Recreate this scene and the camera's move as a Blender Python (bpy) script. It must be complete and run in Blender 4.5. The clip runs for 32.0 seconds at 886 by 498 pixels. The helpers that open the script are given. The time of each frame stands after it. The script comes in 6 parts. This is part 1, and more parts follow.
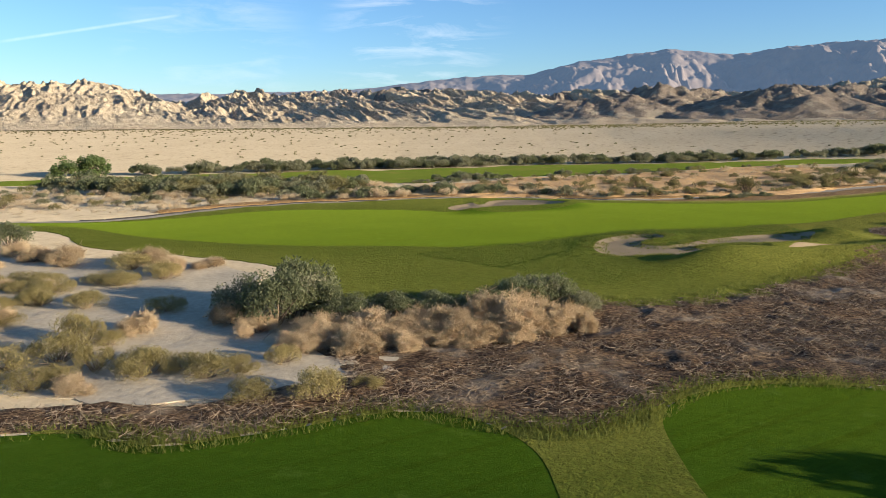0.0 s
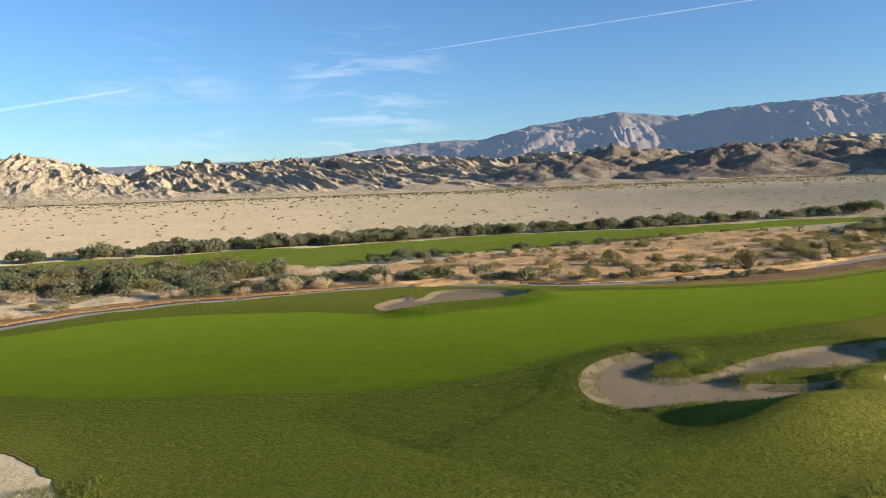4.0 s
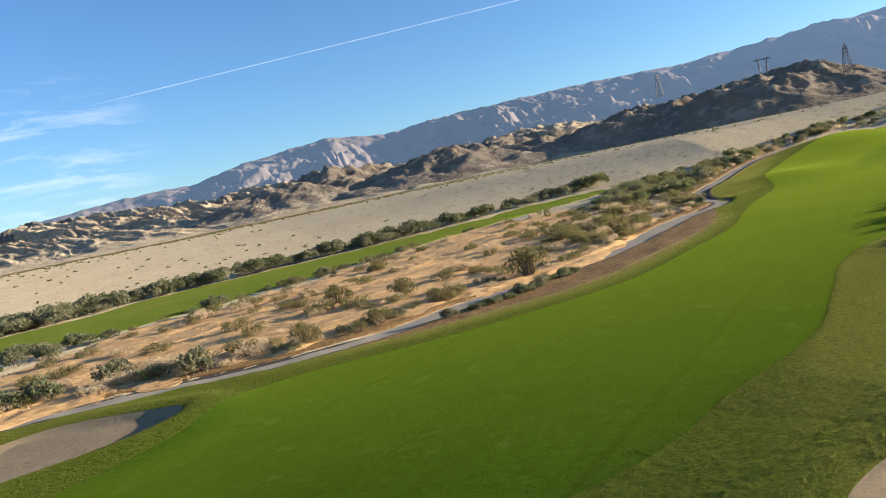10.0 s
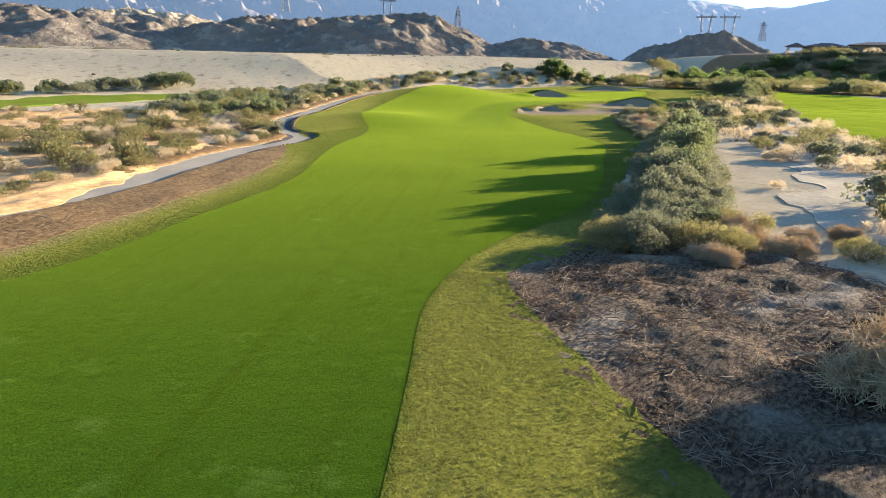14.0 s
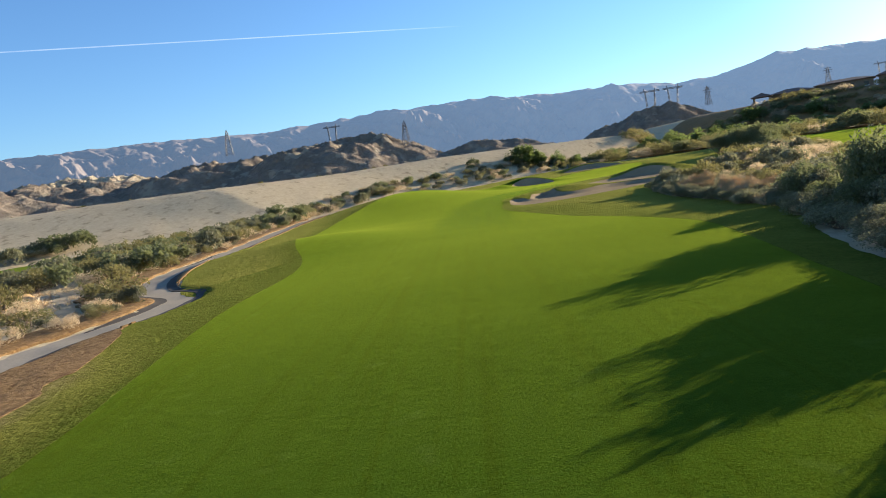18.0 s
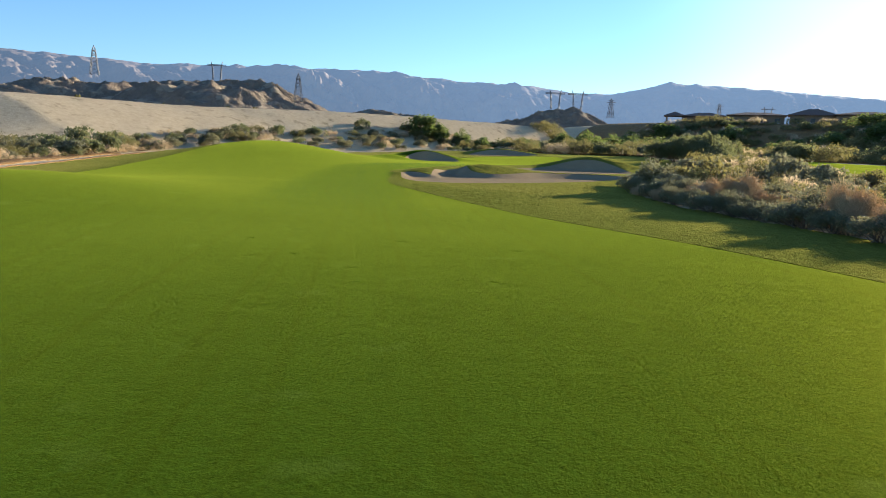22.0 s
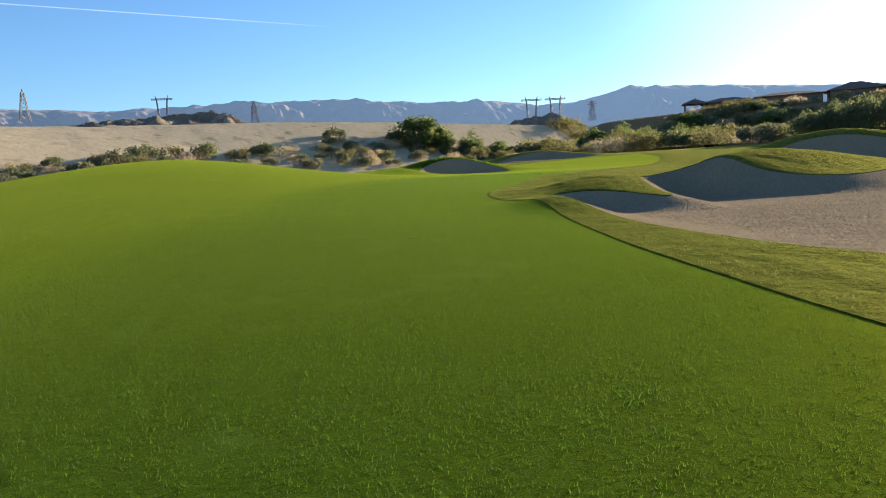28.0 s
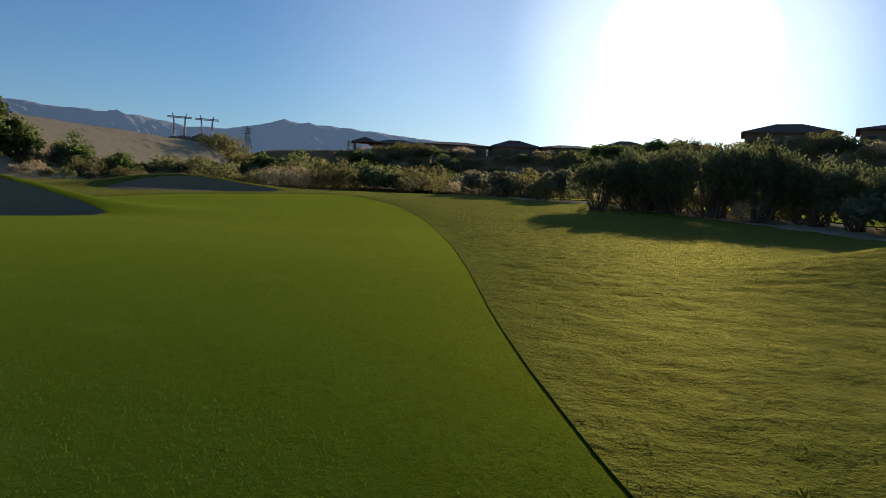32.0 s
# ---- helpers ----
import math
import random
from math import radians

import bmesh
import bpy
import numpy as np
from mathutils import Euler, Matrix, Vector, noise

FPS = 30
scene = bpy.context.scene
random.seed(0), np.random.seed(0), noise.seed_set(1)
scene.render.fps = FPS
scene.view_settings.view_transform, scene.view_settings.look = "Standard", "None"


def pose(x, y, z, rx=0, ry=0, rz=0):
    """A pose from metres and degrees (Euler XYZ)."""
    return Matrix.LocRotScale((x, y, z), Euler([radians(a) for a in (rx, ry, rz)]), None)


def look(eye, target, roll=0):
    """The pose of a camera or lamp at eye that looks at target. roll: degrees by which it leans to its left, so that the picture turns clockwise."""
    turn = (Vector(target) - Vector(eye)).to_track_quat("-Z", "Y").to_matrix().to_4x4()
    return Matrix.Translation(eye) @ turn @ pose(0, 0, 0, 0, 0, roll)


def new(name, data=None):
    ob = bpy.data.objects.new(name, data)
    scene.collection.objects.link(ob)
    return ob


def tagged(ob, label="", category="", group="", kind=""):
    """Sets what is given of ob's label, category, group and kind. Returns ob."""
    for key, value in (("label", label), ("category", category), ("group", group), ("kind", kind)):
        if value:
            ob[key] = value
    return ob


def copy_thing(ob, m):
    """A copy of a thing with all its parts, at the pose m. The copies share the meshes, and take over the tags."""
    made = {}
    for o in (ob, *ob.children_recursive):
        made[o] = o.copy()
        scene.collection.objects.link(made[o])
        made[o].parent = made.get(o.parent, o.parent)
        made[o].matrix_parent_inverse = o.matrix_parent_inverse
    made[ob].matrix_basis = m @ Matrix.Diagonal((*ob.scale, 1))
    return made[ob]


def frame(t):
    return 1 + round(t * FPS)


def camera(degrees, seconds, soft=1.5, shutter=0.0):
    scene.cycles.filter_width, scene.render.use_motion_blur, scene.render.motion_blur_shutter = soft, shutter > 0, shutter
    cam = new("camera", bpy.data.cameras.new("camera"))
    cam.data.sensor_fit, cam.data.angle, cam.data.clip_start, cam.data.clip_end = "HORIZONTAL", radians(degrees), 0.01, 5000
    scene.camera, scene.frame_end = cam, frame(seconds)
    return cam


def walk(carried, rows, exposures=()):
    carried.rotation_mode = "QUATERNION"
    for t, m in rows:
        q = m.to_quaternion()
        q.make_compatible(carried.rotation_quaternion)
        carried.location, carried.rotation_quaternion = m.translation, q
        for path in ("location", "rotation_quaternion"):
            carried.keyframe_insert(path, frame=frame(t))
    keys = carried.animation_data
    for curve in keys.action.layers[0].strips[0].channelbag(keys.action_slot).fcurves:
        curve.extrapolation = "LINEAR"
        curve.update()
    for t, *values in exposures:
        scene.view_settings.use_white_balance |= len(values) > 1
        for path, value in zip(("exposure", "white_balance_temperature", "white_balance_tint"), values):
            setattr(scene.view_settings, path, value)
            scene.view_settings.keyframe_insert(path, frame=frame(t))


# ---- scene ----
# ---------------------------------------------------------------- camera
cam = camera(63.1, 32.0, 0.8)
METRES, EYE, TILT, LEAN, TURN = 209.131, 9.62, 0.0, 0.0, 0.0
ROWS = [
    (0.0, 0.0, 0.0, 0.0, -0.06, -9.76, 0.36),
    (0.5, 0.0013, 0.0121, -0.0004, -2.94, -11.12, 1.3),
    (1.0, 0.003, 0.0259, -0.0008, -5.19, -11.31, 3.24),
    (1.5, 0.0046, 0.0397, -0.0008, -2.79, -9.73, 3.87),
    (2.0, 0.0063, 0.0533, -0.0008, -0.01, -8.51, 1.13),
    (2.5, 0.0083, 0.0669, 0.0003, -0.4, -7.01, 1.55),
    (4.5, 0.0185, 0.1147, 0.0029, -5.8, -4.69, 1.71),
    (5.0, 0.0215, 0.126, 0.0031, -9.0, -5.93, 1.57),
    (5.5, 0.025, 0.1384, 0.0025, -11.28, -7.68, 1.3),
    (6.0, 0.0281, 0.1504, 0.0017, -11.23, -10.29, 0.77),
    (6.5, 0.0312, 0.1625, 0.0004, -11.03, -11.43, 1.13),
    (7.0, 0.0347, 0.1749, -0.0014, -10.92, -11.98, 3.3),
    (7.5, 0.038, 0.187, -0.0032, -11.25, -13.57, 0.81),
    (8.0, 0.0419, 0.1999, -0.0051, -13.62, -13.44, 3.58),
    (8.5, 0.0464, 0.2133, -0.0069, -15.73, -12.01, 7.92),
    (9.0, 0.0518, 0.227, -0.0075, -16.64, -9.46, 9.15),
    (9.5, 0.0583, 0.2407, -0.0076, -18.68, -6.5, 10.45),
    (10.0, 0.0669, 0.2546, -0.0076, -25.2, -4.91, 11.35),
    (10.5, 0.076, 0.267, -0.0075, -32.16, -4.3, 13.35),
    (11.0, 0.0863, 0.2783, -0.0074, -37.85, -4.65, 15.38),
    (11.5, 0.0973, 0.2879, -0.0077, -42.05, -5.35, 16.32),
    (12.0, 0.1091, 0.2962, -0.0086, -44.85, -7.0, 15.67),
    (12.5, 0.1212, 0.3033, -0.0103, -49.32, -9.43, 11.8),
    (13.0, 0.1339, 0.3104, -0.012, -55.34, -12.17, 6.23),
    (13.5, 0.1468, 0.3178, -0.0139, -57.86, -13.58, 1.89),
    (14.0, 0.1605, 0.3265, -0.0164, -54.06, -14.09, -1.47),
    (14.5, 0.1747, 0.336, -0.0192, -50.53, -13.44, -3.14),
    (15.0, 0.1881, 0.3459, -0.0216, -49.81, -11.38, -3.46),
    (15.5, 0.2016, 0.3567, -0.0237, -51.43, -8.87, -0.39),
    (17.5, 0.2541, 0.3993, -0.027, -55.14, -4.28, 8.55),
    (18.0, 0.2672, 0.4086, -0.0273, -57.64, -5.42, 8.11),
    (18.5, 0.2811, 0.4172, -0.0277, -57.35, -6.31, 8.13),
    (19.0, 0.2955, 0.4247, -0.0285, -58.05, -7.14, 8.33),
    (19.5, 0.3093, 0.4317, -0.0295, -61.29, -8.07, 5.07),
    (20.0, 0.3226, 0.4381, -0.0305, -65.54, -8.54, 2.66),
    (20.5, 0.3366, 0.4448, -0.0316, -66.6, -8.5, 0.09),
    (21.0, 0.3504, 0.4519, -0.0325, -65.59, -8.53, -1.22),
    (21.5, 0.3654, 0.4597, -0.0339, -65.0, -8.05, -3.05),
    (22.0, 0.3798, 0.468, -0.0352, -66.12, -7.66, -1.95),
    (22.5, 0.3935, 0.4766, -0.0364, -66.06, -7.57, -0.52),
    (23.0, 0.4073, 0.4855, -0.0375, -64.45, -7.94, 1.05),
    (23.5, 0.4213, 0.4947, -0.0386, -63.27, -7.89, 2.89),
    (24.0, 0.4351, 0.5031, -0.0391, -63.87, -7.17, 6.4),
    (24.5, 0.4487, 0.5113, -0.039, -64.61, -5.6, 7.36),
    (26.5, 0.5047, 0.5447, -0.04, -64.67, -6.32, -0.53),
    (27.0, 0.5195, 0.5536, -0.0402, -68.14, -7.2, -0.17),
    (27.5, 0.5337, 0.5628, -0.0402, -69.48, -6.71, 0.02),
    (28.0, 0.5488, 0.5724, -0.0402, -68.72, -6.03, 3.17),
    (28.5, 0.5653, 0.5814, -0.0401, -69.49, -6.01, 7.64),
    (29.0, 0.5814, 0.589, -0.0397, -72.74, -6.7, 12.86),
    (29.5, 0.5969, 0.5951, -0.0395, -76.87, -7.63, 15.08),
    (30.0, 0.6153, 0.6006, -0.039, -78.74, -6.58, 12.76),
    (30.5, 0.6342, 0.6041, -0.0386, -81.86, -5.4, 10.39),
    (31.0, 0.6546, 0.606, -0.0383, -87.42, -4.2, 7.29),
    (31.5, 0.6751, 0.6068, -0.0377, -93.26, -4.2, 1.71),
    (32.0, 0.6948, 0.6074, -0.037, -95.95, -3.73, -2.31),
]
EXPOSURES = [(0.0, 1.2), (1.0, 1.3), (2.0, 1.35), (4.5, 1.1), (5.0, 1.1), (6.0, 1.2), (7.0, 1.5), (8.0, 1.6), (9.0, 1.65), (10.0, 1.35), (11.0, 1.45), (12.0, 1.4), (13.0, 1.7), (14.0, 2.1), (15.0, 2.25), (18.0, 1.45), (21.0, 1.6), (23.0, 1.45), (24.0, 1.45), (27.0, 1.3), (28.0, 1.4), (30.0, 1.5), (31.0, 0.95), (32.0, 0.12)]
walk(cam, [(t, pose(0, 0, EYE, TILT, LEAN, TURN) @ pose(METRES * x, METRES * y, METRES * z, 90 + pitch, roll, yaw)) for t, x, y, z, yaw, pitch, roll in ROWS], EXPOSURES)

# ---------------------------------------------------------------- sky and sun
SUN_AZ, SUN_EL = 114.0, 11.5      # degrees clockwise from +y, degrees above the ground
world = bpy.data.worlds.new("sky")
scene.world = world
world.use_nodes = True
wn, wl = world.node_tree.nodes, world.node_tree.links
wn.clear()
w_out = wn.new("ShaderNodeOutputWorld")
w_bg = wn.new("ShaderNodeBackground")
w_sky = wn.new("ShaderNodeTexSky")
w_sky.sky_type = "NISHITA"
w_sky.sun_disc = False
w_sky.sun_elevation, w_sky.sun_rotation = radians(SUN_EL), radians(SUN_AZ)
w_sky.air_density, w_sky.dust_density, w_sky.ozone_density = 1.0, 0.12, 4.0
w_bg.inputs["Strength"].default_value = 0.080
# thin cirrus high over the hills
w_co = wn.new("ShaderNodeTexCoord").outputs["Generated"]


def cirrus(centre_az, centre_el, size, scale, seed, strength):
    """Wisps round one direction of the sky: a factor from 0 to strength."""
    c = Vector((math.sin(radians(centre_az)) * math.cos(radians(centre_el)), math.cos(radians(centre_az)) * math.cos(radians(centre_el)), math.sin(radians(centre_el))))
    dot = wn.new("ShaderNodeVectorMath")
    dot.operation = "DOT_PRODUCT"
    dot.inputs[1].default_value = c
    wl.new(w_co, dot.inputs[0])
    fade = wn.new("ShaderNodeMapRange")
    fade.interpolation_type = "SMOOTHSTEP"
    fade.inputs["From Min"].default_value, fade.inputs["From Max"].default_value = math.cos(radians(size)), math.cos(radians(size * 0.25))
    wl.new(dot.outputs["Value"], fade.inputs["Value"])
    mp = wn.new("ShaderNodeMapping")
    mp.inputs["Scale"].default_value, mp.inputs["Location"].default_value = (scale, scale, scale * 5.5), (seed, seed * 0.7, 0)
    wl.new(w_co, mp.inputs["Vector"])
    nz = wn.new("ShaderNodeTexNoise")
    nz.inputs["Scale"].default_value, nz.inputs["Detail"].default_value, nz.inputs["Roughness"].default_value, nz.inputs["Distortion"].default_value = 1.0, 8, 0.62, 0.6
    wl.new(mp.outputs[0], nz.inputs["Vector"])
    rng_ = wn.new("ShaderNodeMapRange")
    rng_.inputs["From Min"].default_value, rng_.inputs["From Max"].default_value = 0.50, 0.74
    rng_.inputs["To Max"].default_value = strength
    wl.new(nz.outputs["Fac"], rng_.inputs["Value"])
    both = wn.new("ShaderNodeMath")
    both.operation = "MULTIPLY"
    wl.new(fade.outputs[0], both.inputs[0])
    wl.new(rng_.outputs[0], both.inputs[1])
    return both.outputs[0]


w_tint = wn.new("ShaderNodeMix")
w_tint.data_type, w_tint.blend_type = "RGBA", "MULTIPLY"
w_tint.inputs[0].default_value, w_tint.inputs[7].default_value = 1.0, (0.93, 1.03, 1.17, 1)
wl.new(w_sky.outputs[0], w_tint.inputs[6])
w_col = w_tint.outputs[2]
for args in ((-2, 6.6, 8, 8, 1.0, 0.38), (-17, 5.5, 8, 8, 4.0, 0.2)):
    w_mix = wn.new("ShaderNodeMix")
    w_mix.data_type = "RGBA"
    wl.new(cirrus(*args), w_mix.inputs[0])
    wl.new(w_col, w_mix.inputs[6])
    w_mix.inputs[7].default_value = (6.5, 6.8, 7.2, 1)
    w_col = w_mix.outputs[2]


def sky_way(az, el):
    return Vector((math.sin(radians(az)) * math.cos(radians(el)), math.cos(radians(az)) * math.cos(radians(el)), math.sin(radians(el))))


def vapour_trail(az0, el0, az1, el1, width, strength):
    """A thin straight trail between two directions of the sky: a factor from 0 to strength."""
    a, b = sky_way(az0, el0), sky_way(az1, el1)
    n, mid = a.cross(b).normalized(), (a + b).normalized()
    dots = []
    for v in (n, mid):
        d = wn.new("ShaderNodeVectorMath")
        d.operation = "DOT_PRODUCT"
        d.inputs[1].default_value = v
        wl.new(w_co, d.inputs[0])
        dots.append(d.outputs["Value"])
    nz = wn.new("ShaderNodeTexNoise")
    nz.inputs["Scale"].default_value, nz.inputs["Detail"].default_value = 40, 4
    wl.new(w_co, nz.inputs["Vector"])
    ab = wn.new("ShaderNodeMath")
    ab.operation = "ABSOLUTE"
    wl.new(dots[0], ab.inputs[0])
    thin = wn.new("ShaderNodeMapRange")
    thin.inputs["From Min"].default_value, thin.inputs["From Max"].default_value = radians(width), radians(width * 0.2)
    wl.new(ab.outputs[0], thin.inputs["Value"])
    ends = wn.new("ShaderNodeMapRange")
    c = a.dot(mid)
    ends.inputs["From Min"].default_value, ends.inputs["From Max"].default_value = c, c + (1 - c) * 0.35
    wl.new(dots[1], ends.inputs["Value"])
    fac = thin.outputs[0]
    for other in (ends.outputs[0], nz.outputs["Fac"]):
        m = wn.new("ShaderNodeMath")
        m.operation = "MULTIPLY"
        wl.new(fac, m.inputs[0])
        wl.new(other, m.inputs[1])
        fac = m.outputs[0]
    k = wn.new("ShaderNodeMath")
    k.operation = "MULTIPLY"
    k.inputs[1].default_value = strength * 2
    wl.new(fac, k.inputs[0])
    return k.outputs[0]


for args in ((0, 10.4, 61, 11.4, 0.06, 0.16), (44, 17.2, 64, 14.3, 0.07, 0.16), (-31, 5.5, -19, 7.9, 0.14, 0.14)):
    w_mix = wn.new("ShaderNodeMix")
    w_mix.data_type, w_mix.clamp_factor = "RGBA", True
    wl.new(vapour_trail(*args), w_mix.inputs[0])
    wl.new(w_col, w_mix.inputs[6])
    w_mix.inputs[7].default_value = (9, 9.2, 9.5, 1)
    w_col = w_mix.outputs[2]
# the bright aureole round the low sun
for size, colour in ((36, (2.0, 2.05, 2.0)), (15, (5.0, 4.9, 4.6)), (7, (34, 33, 30))):
    dot = wn.new("ShaderNodeVectorMath")
    dot.operation = "DOT_PRODUCT"
    dot.inputs[1].default_value = sky_way(SUN_AZ, SUN_EL)
    wl.new(w_co, dot.inputs[0])
    fade = wn.new("ShaderNodeMapRange")
    fade.interpolation_type = "SMOOTHERSTEP"
    fade.inputs["From Min"].default_value, fade.inputs["From Max"].default_value = math.cos(radians(size)), 1.0
    wl.new(dot.outputs["Value"], fade.inputs["Value"])
    w_mix = wn.new("ShaderNodeMix")
    w_mix.data_type, w_mix.blend_type = "RGBA", "ADD"
    wl.new(fade.outputs[0], w_mix.inputs[0])
    wl.new(w_col, w_mix.inputs[6])
    w_mix.inputs[7].default_value = (*colour, 1)
    w_col = w_mix.outputs[2]
wl.new(w_col, w_bg.inputs["Color"])
wl.new(w_bg.outputs[0], w_out.inputs["Surface"])

sun = new("sun", bpy.data.lights.new("sun", "SUN"))
sun.data.energy, sun.data.angle, sun.data.color = 5.0, radians(0.53), (1.0, 0.88, 0.70)
sd = Vector((math.sin(radians(SUN_AZ)) * math.cos(radians(SUN_EL)), math.cos(radians(SUN_AZ)) * math.cos(radians(SUN_EL)), math.sin(radians(SUN_EL))))
sun.matrix_world = look(sd * 300, (0, 0, 0))


# ---------------------------------------------------------------- materials
def ramp_of(nt, stops):
    r = nt.nodes.new("ShaderNodeValToRGB")
    e = r.color_ramp.elements
    while len(e) < len(stops):
        e.new(0.5)
    for el, (p, c) in zip(e, stops):
        el.position, el.color = p, (*c, 1)
    return r


def noise_node(nt, coord, scale, detail=4.0, rough=0.6, stretch=None, distortion=0.0):
    n = nt.nodes.new("ShaderNodeTexNoise")
    n.inputs["Scale"].default_value, n.inputs["Detail"].default_value = scale, detail
    n.inputs["Roughness"].default_value, n.inputs["Distortion"].default_value = rough, distortion
    if stretch:
        m = nt.nodes.new("ShaderNodeMapping")
        m.inputs["Scale"].default_value = stretch[:3]
        if len(stretch) > 3:
            m.inputs["Rotation"].default_value = (0, 0, radians(stretch[3]))
        nt.links.new(coord, m.inputs["Vector"])
        coord = m.outputs[0]
    nt.links.new(coord, n.inputs["Vector"])
    return n.outputs["Fac"]


def mix_rgb(nt, a, b, fac, kind="MIX"):
    m = nt.nodes.new("ShaderNodeMix")
    m.data_type, m.blend_type = "RGBA", kind
    for sock, v in ((m.inputs[0], fac), (m.inputs[6], a), (m.inputs[7], b)):
        if isinstance(v, bpy.types.NodeSocket):
            nt.links.new(v, sock)
        elif isinstance(v, (int, float)):
            sock.default_value = v
        else:
            sock.default_value = (*v, 1)
    return m.outputs[2]


def surface(name, broad, fine, broad_scale, fine_scale, rough=0.9, bump=0.3, bump_scale=None, spec=0.2, stretch=None, fine_mix=0.5, bump_dist=0.05, third=None, coarse=None, tracks=None):
    """A matt natural surface: broad patches, a fine grain over them, and relief. broad, fine: stops of colour ramps; third: (scale, low, high, colour, stretch) a layer of spots; coarse: (scale, strength, distance) a second, larger relief; tracks: (turn, length, width, colour, share) long faint lines on the ground."""
    m = bpy.data.materials.new(name)
    m.use_nodes = True
    nt = m.node_tree
    p = nt.nodes["Principled BSDF"]
    co = nt.nodes.new("ShaderNodeTexCoord").outputs["Object"]
    rb, rf = ramp_of(nt, broad), ramp_of(nt, fine)
    nt.links.new(noise_node(nt, co, broad_scale, 5, 0.6, None, 0.3), rb.inputs[0])
    nt.links.new(noise_node(nt, co, fine_scale, 5, 0.7, stretch), rf.inputs[0])
    col = mix_rgb(nt, rb.outputs[0], rf.outputs[0], fine_mix, "MIX")
    if third:
        rt = ramp_of(nt, [(third[1], (0, 0, 0)), (third[2], (1, 1, 1))])
        nt.links.new(noise_node(nt, co, third[0], 3, 0.55, third[4] if len(third) > 4 else None), rt.inputs[0])
        col = mix_rgb(nt, col, third[3], rt.outputs[0])
    if tracks:
        turn, length, width, tint, share = tracks
        mp = nt.nodes.new("ShaderNodeMapping")
        mp.vector_type = "TEXTURE"
        mp.inputs["Rotation"].default_value, mp.inputs["Scale"].default_value = (0, 0, radians(turn)), (length, width, 1)
        nt.links.new(co, mp.inputs["Vector"])
        rt = ramp_of(nt, [(0.52, (0, 0, 0)), (0.66, (share, share, share))])
        nt.links.new(noise_node(nt, mp.outputs[0], 1.0, 3, 0.6, None, 0.15), rt.inputs[0])
        col = mix_rgb(nt, col, tint, rt.outputs[0])
    nt.links.new(col, p.inputs["Base Color"])
    p.inputs["Roughness"].default_value = rough
    p.inputs["Specular IOR Level"].default_value = spec
    b = nt.nodes.new("ShaderNodeBump")
    b.inputs["Strength"].default_value, b.inputs["Distance"].default_value = bump, bump_dist
    nt.links.new(noise_node(nt, co, bump_scale or fine_scale, 6, 0.7, stretch), b.inputs["Height"])
    if coarse:
        b2 = nt.nodes.new("ShaderNodeBump")
        b2.inputs["Strength"].default_value, b2.inputs["Distance"].default_value = coarse[1], coarse[2]
        nt.links.new(noise_node(nt, co, coarse[0], 4, 0.6), b2.inputs["Height"])
        nt.links.new(b2.outputs[0], b.inputs["Normal"])
    nt.links.new(b.outputs[0], p.inputs["Normal"])
    return m


def leafy(name, dark, light, through_col, rough=0.7):
    """Foliage: each leaf its own tone, with light coming through."""
    m = bpy.data.materials.new(name)
    m.use_nodes = True
    nt = m.node_tree
    nt.nodes.clear()
    out = nt.nodes.new("ShaderNodeOutputMaterial")
    geo = nt.nodes.new("ShaderNodeNewGeometry")
    info = nt.nodes.new("ShaderNodeObjectInfo")
    r = ramp_of(nt, [(0.0, dark), (0.75, light), (1.0, tuple(min(1, c * 1.35) for c in light))])
    nt.links.new(geo.outputs["Random Per Island"], r.inputs[0])
    hs = nt.nodes.new("ShaderNodeHueSaturation")
    mr = nt.nodes.new("ShaderNodeMapRange")
    mr.inputs["To Min"].default_value, mr.inputs["To Max"].default_value = 0.75, 1.25
    nt.links.new(info.outputs["Random"], mr.inputs["Value"])
    nt.links.new(mr.outputs[0], hs.inputs["Value"])
    nt.links.new(r.outputs[0], hs.inputs["Color"])
    d = nt.nodes.new("ShaderNodeBsdfPrincipled")
    d.inputs["Roughness"].default_value = rough
    d.inputs["Specular IOR Level"].default_value = 0.2
    nt.links.new(hs.outputs[0], d.inputs["Base Color"])
    t = nt.nodes.new("ShaderNodeBsdfTranslucent")
    t.inputs["Color"].default_value = (*through_col, 1)
    mx = nt.nodes.new("ShaderNodeMixShader")
    mx.inputs[0].default_value = 0.45
    nt.links.new(d.outputs[0], mx.inputs[1])
    nt.links.new(t.outputs[0], mx.inputs[2])
    nt.links.new(mx.outputs[0], out.inputs["Surface"])
    return m


def plain(name, col, rough=0.7, metal=0.0, var=0.12, scale=3.0, bump=0.1):
    lo, hi = tuple(c * (1 - var) for c in col), tuple(min(1, c * (1 + var)) for c in col)
    m = surface(name, [(0.3, lo), (0.7, hi)], [(0.3, lo), (0.7, hi)], scale, scale * 14, rough, bump)
    m.node_tree.nodes["Principled BSDF"].inputs["Metallic"].default_value = metal
    return m


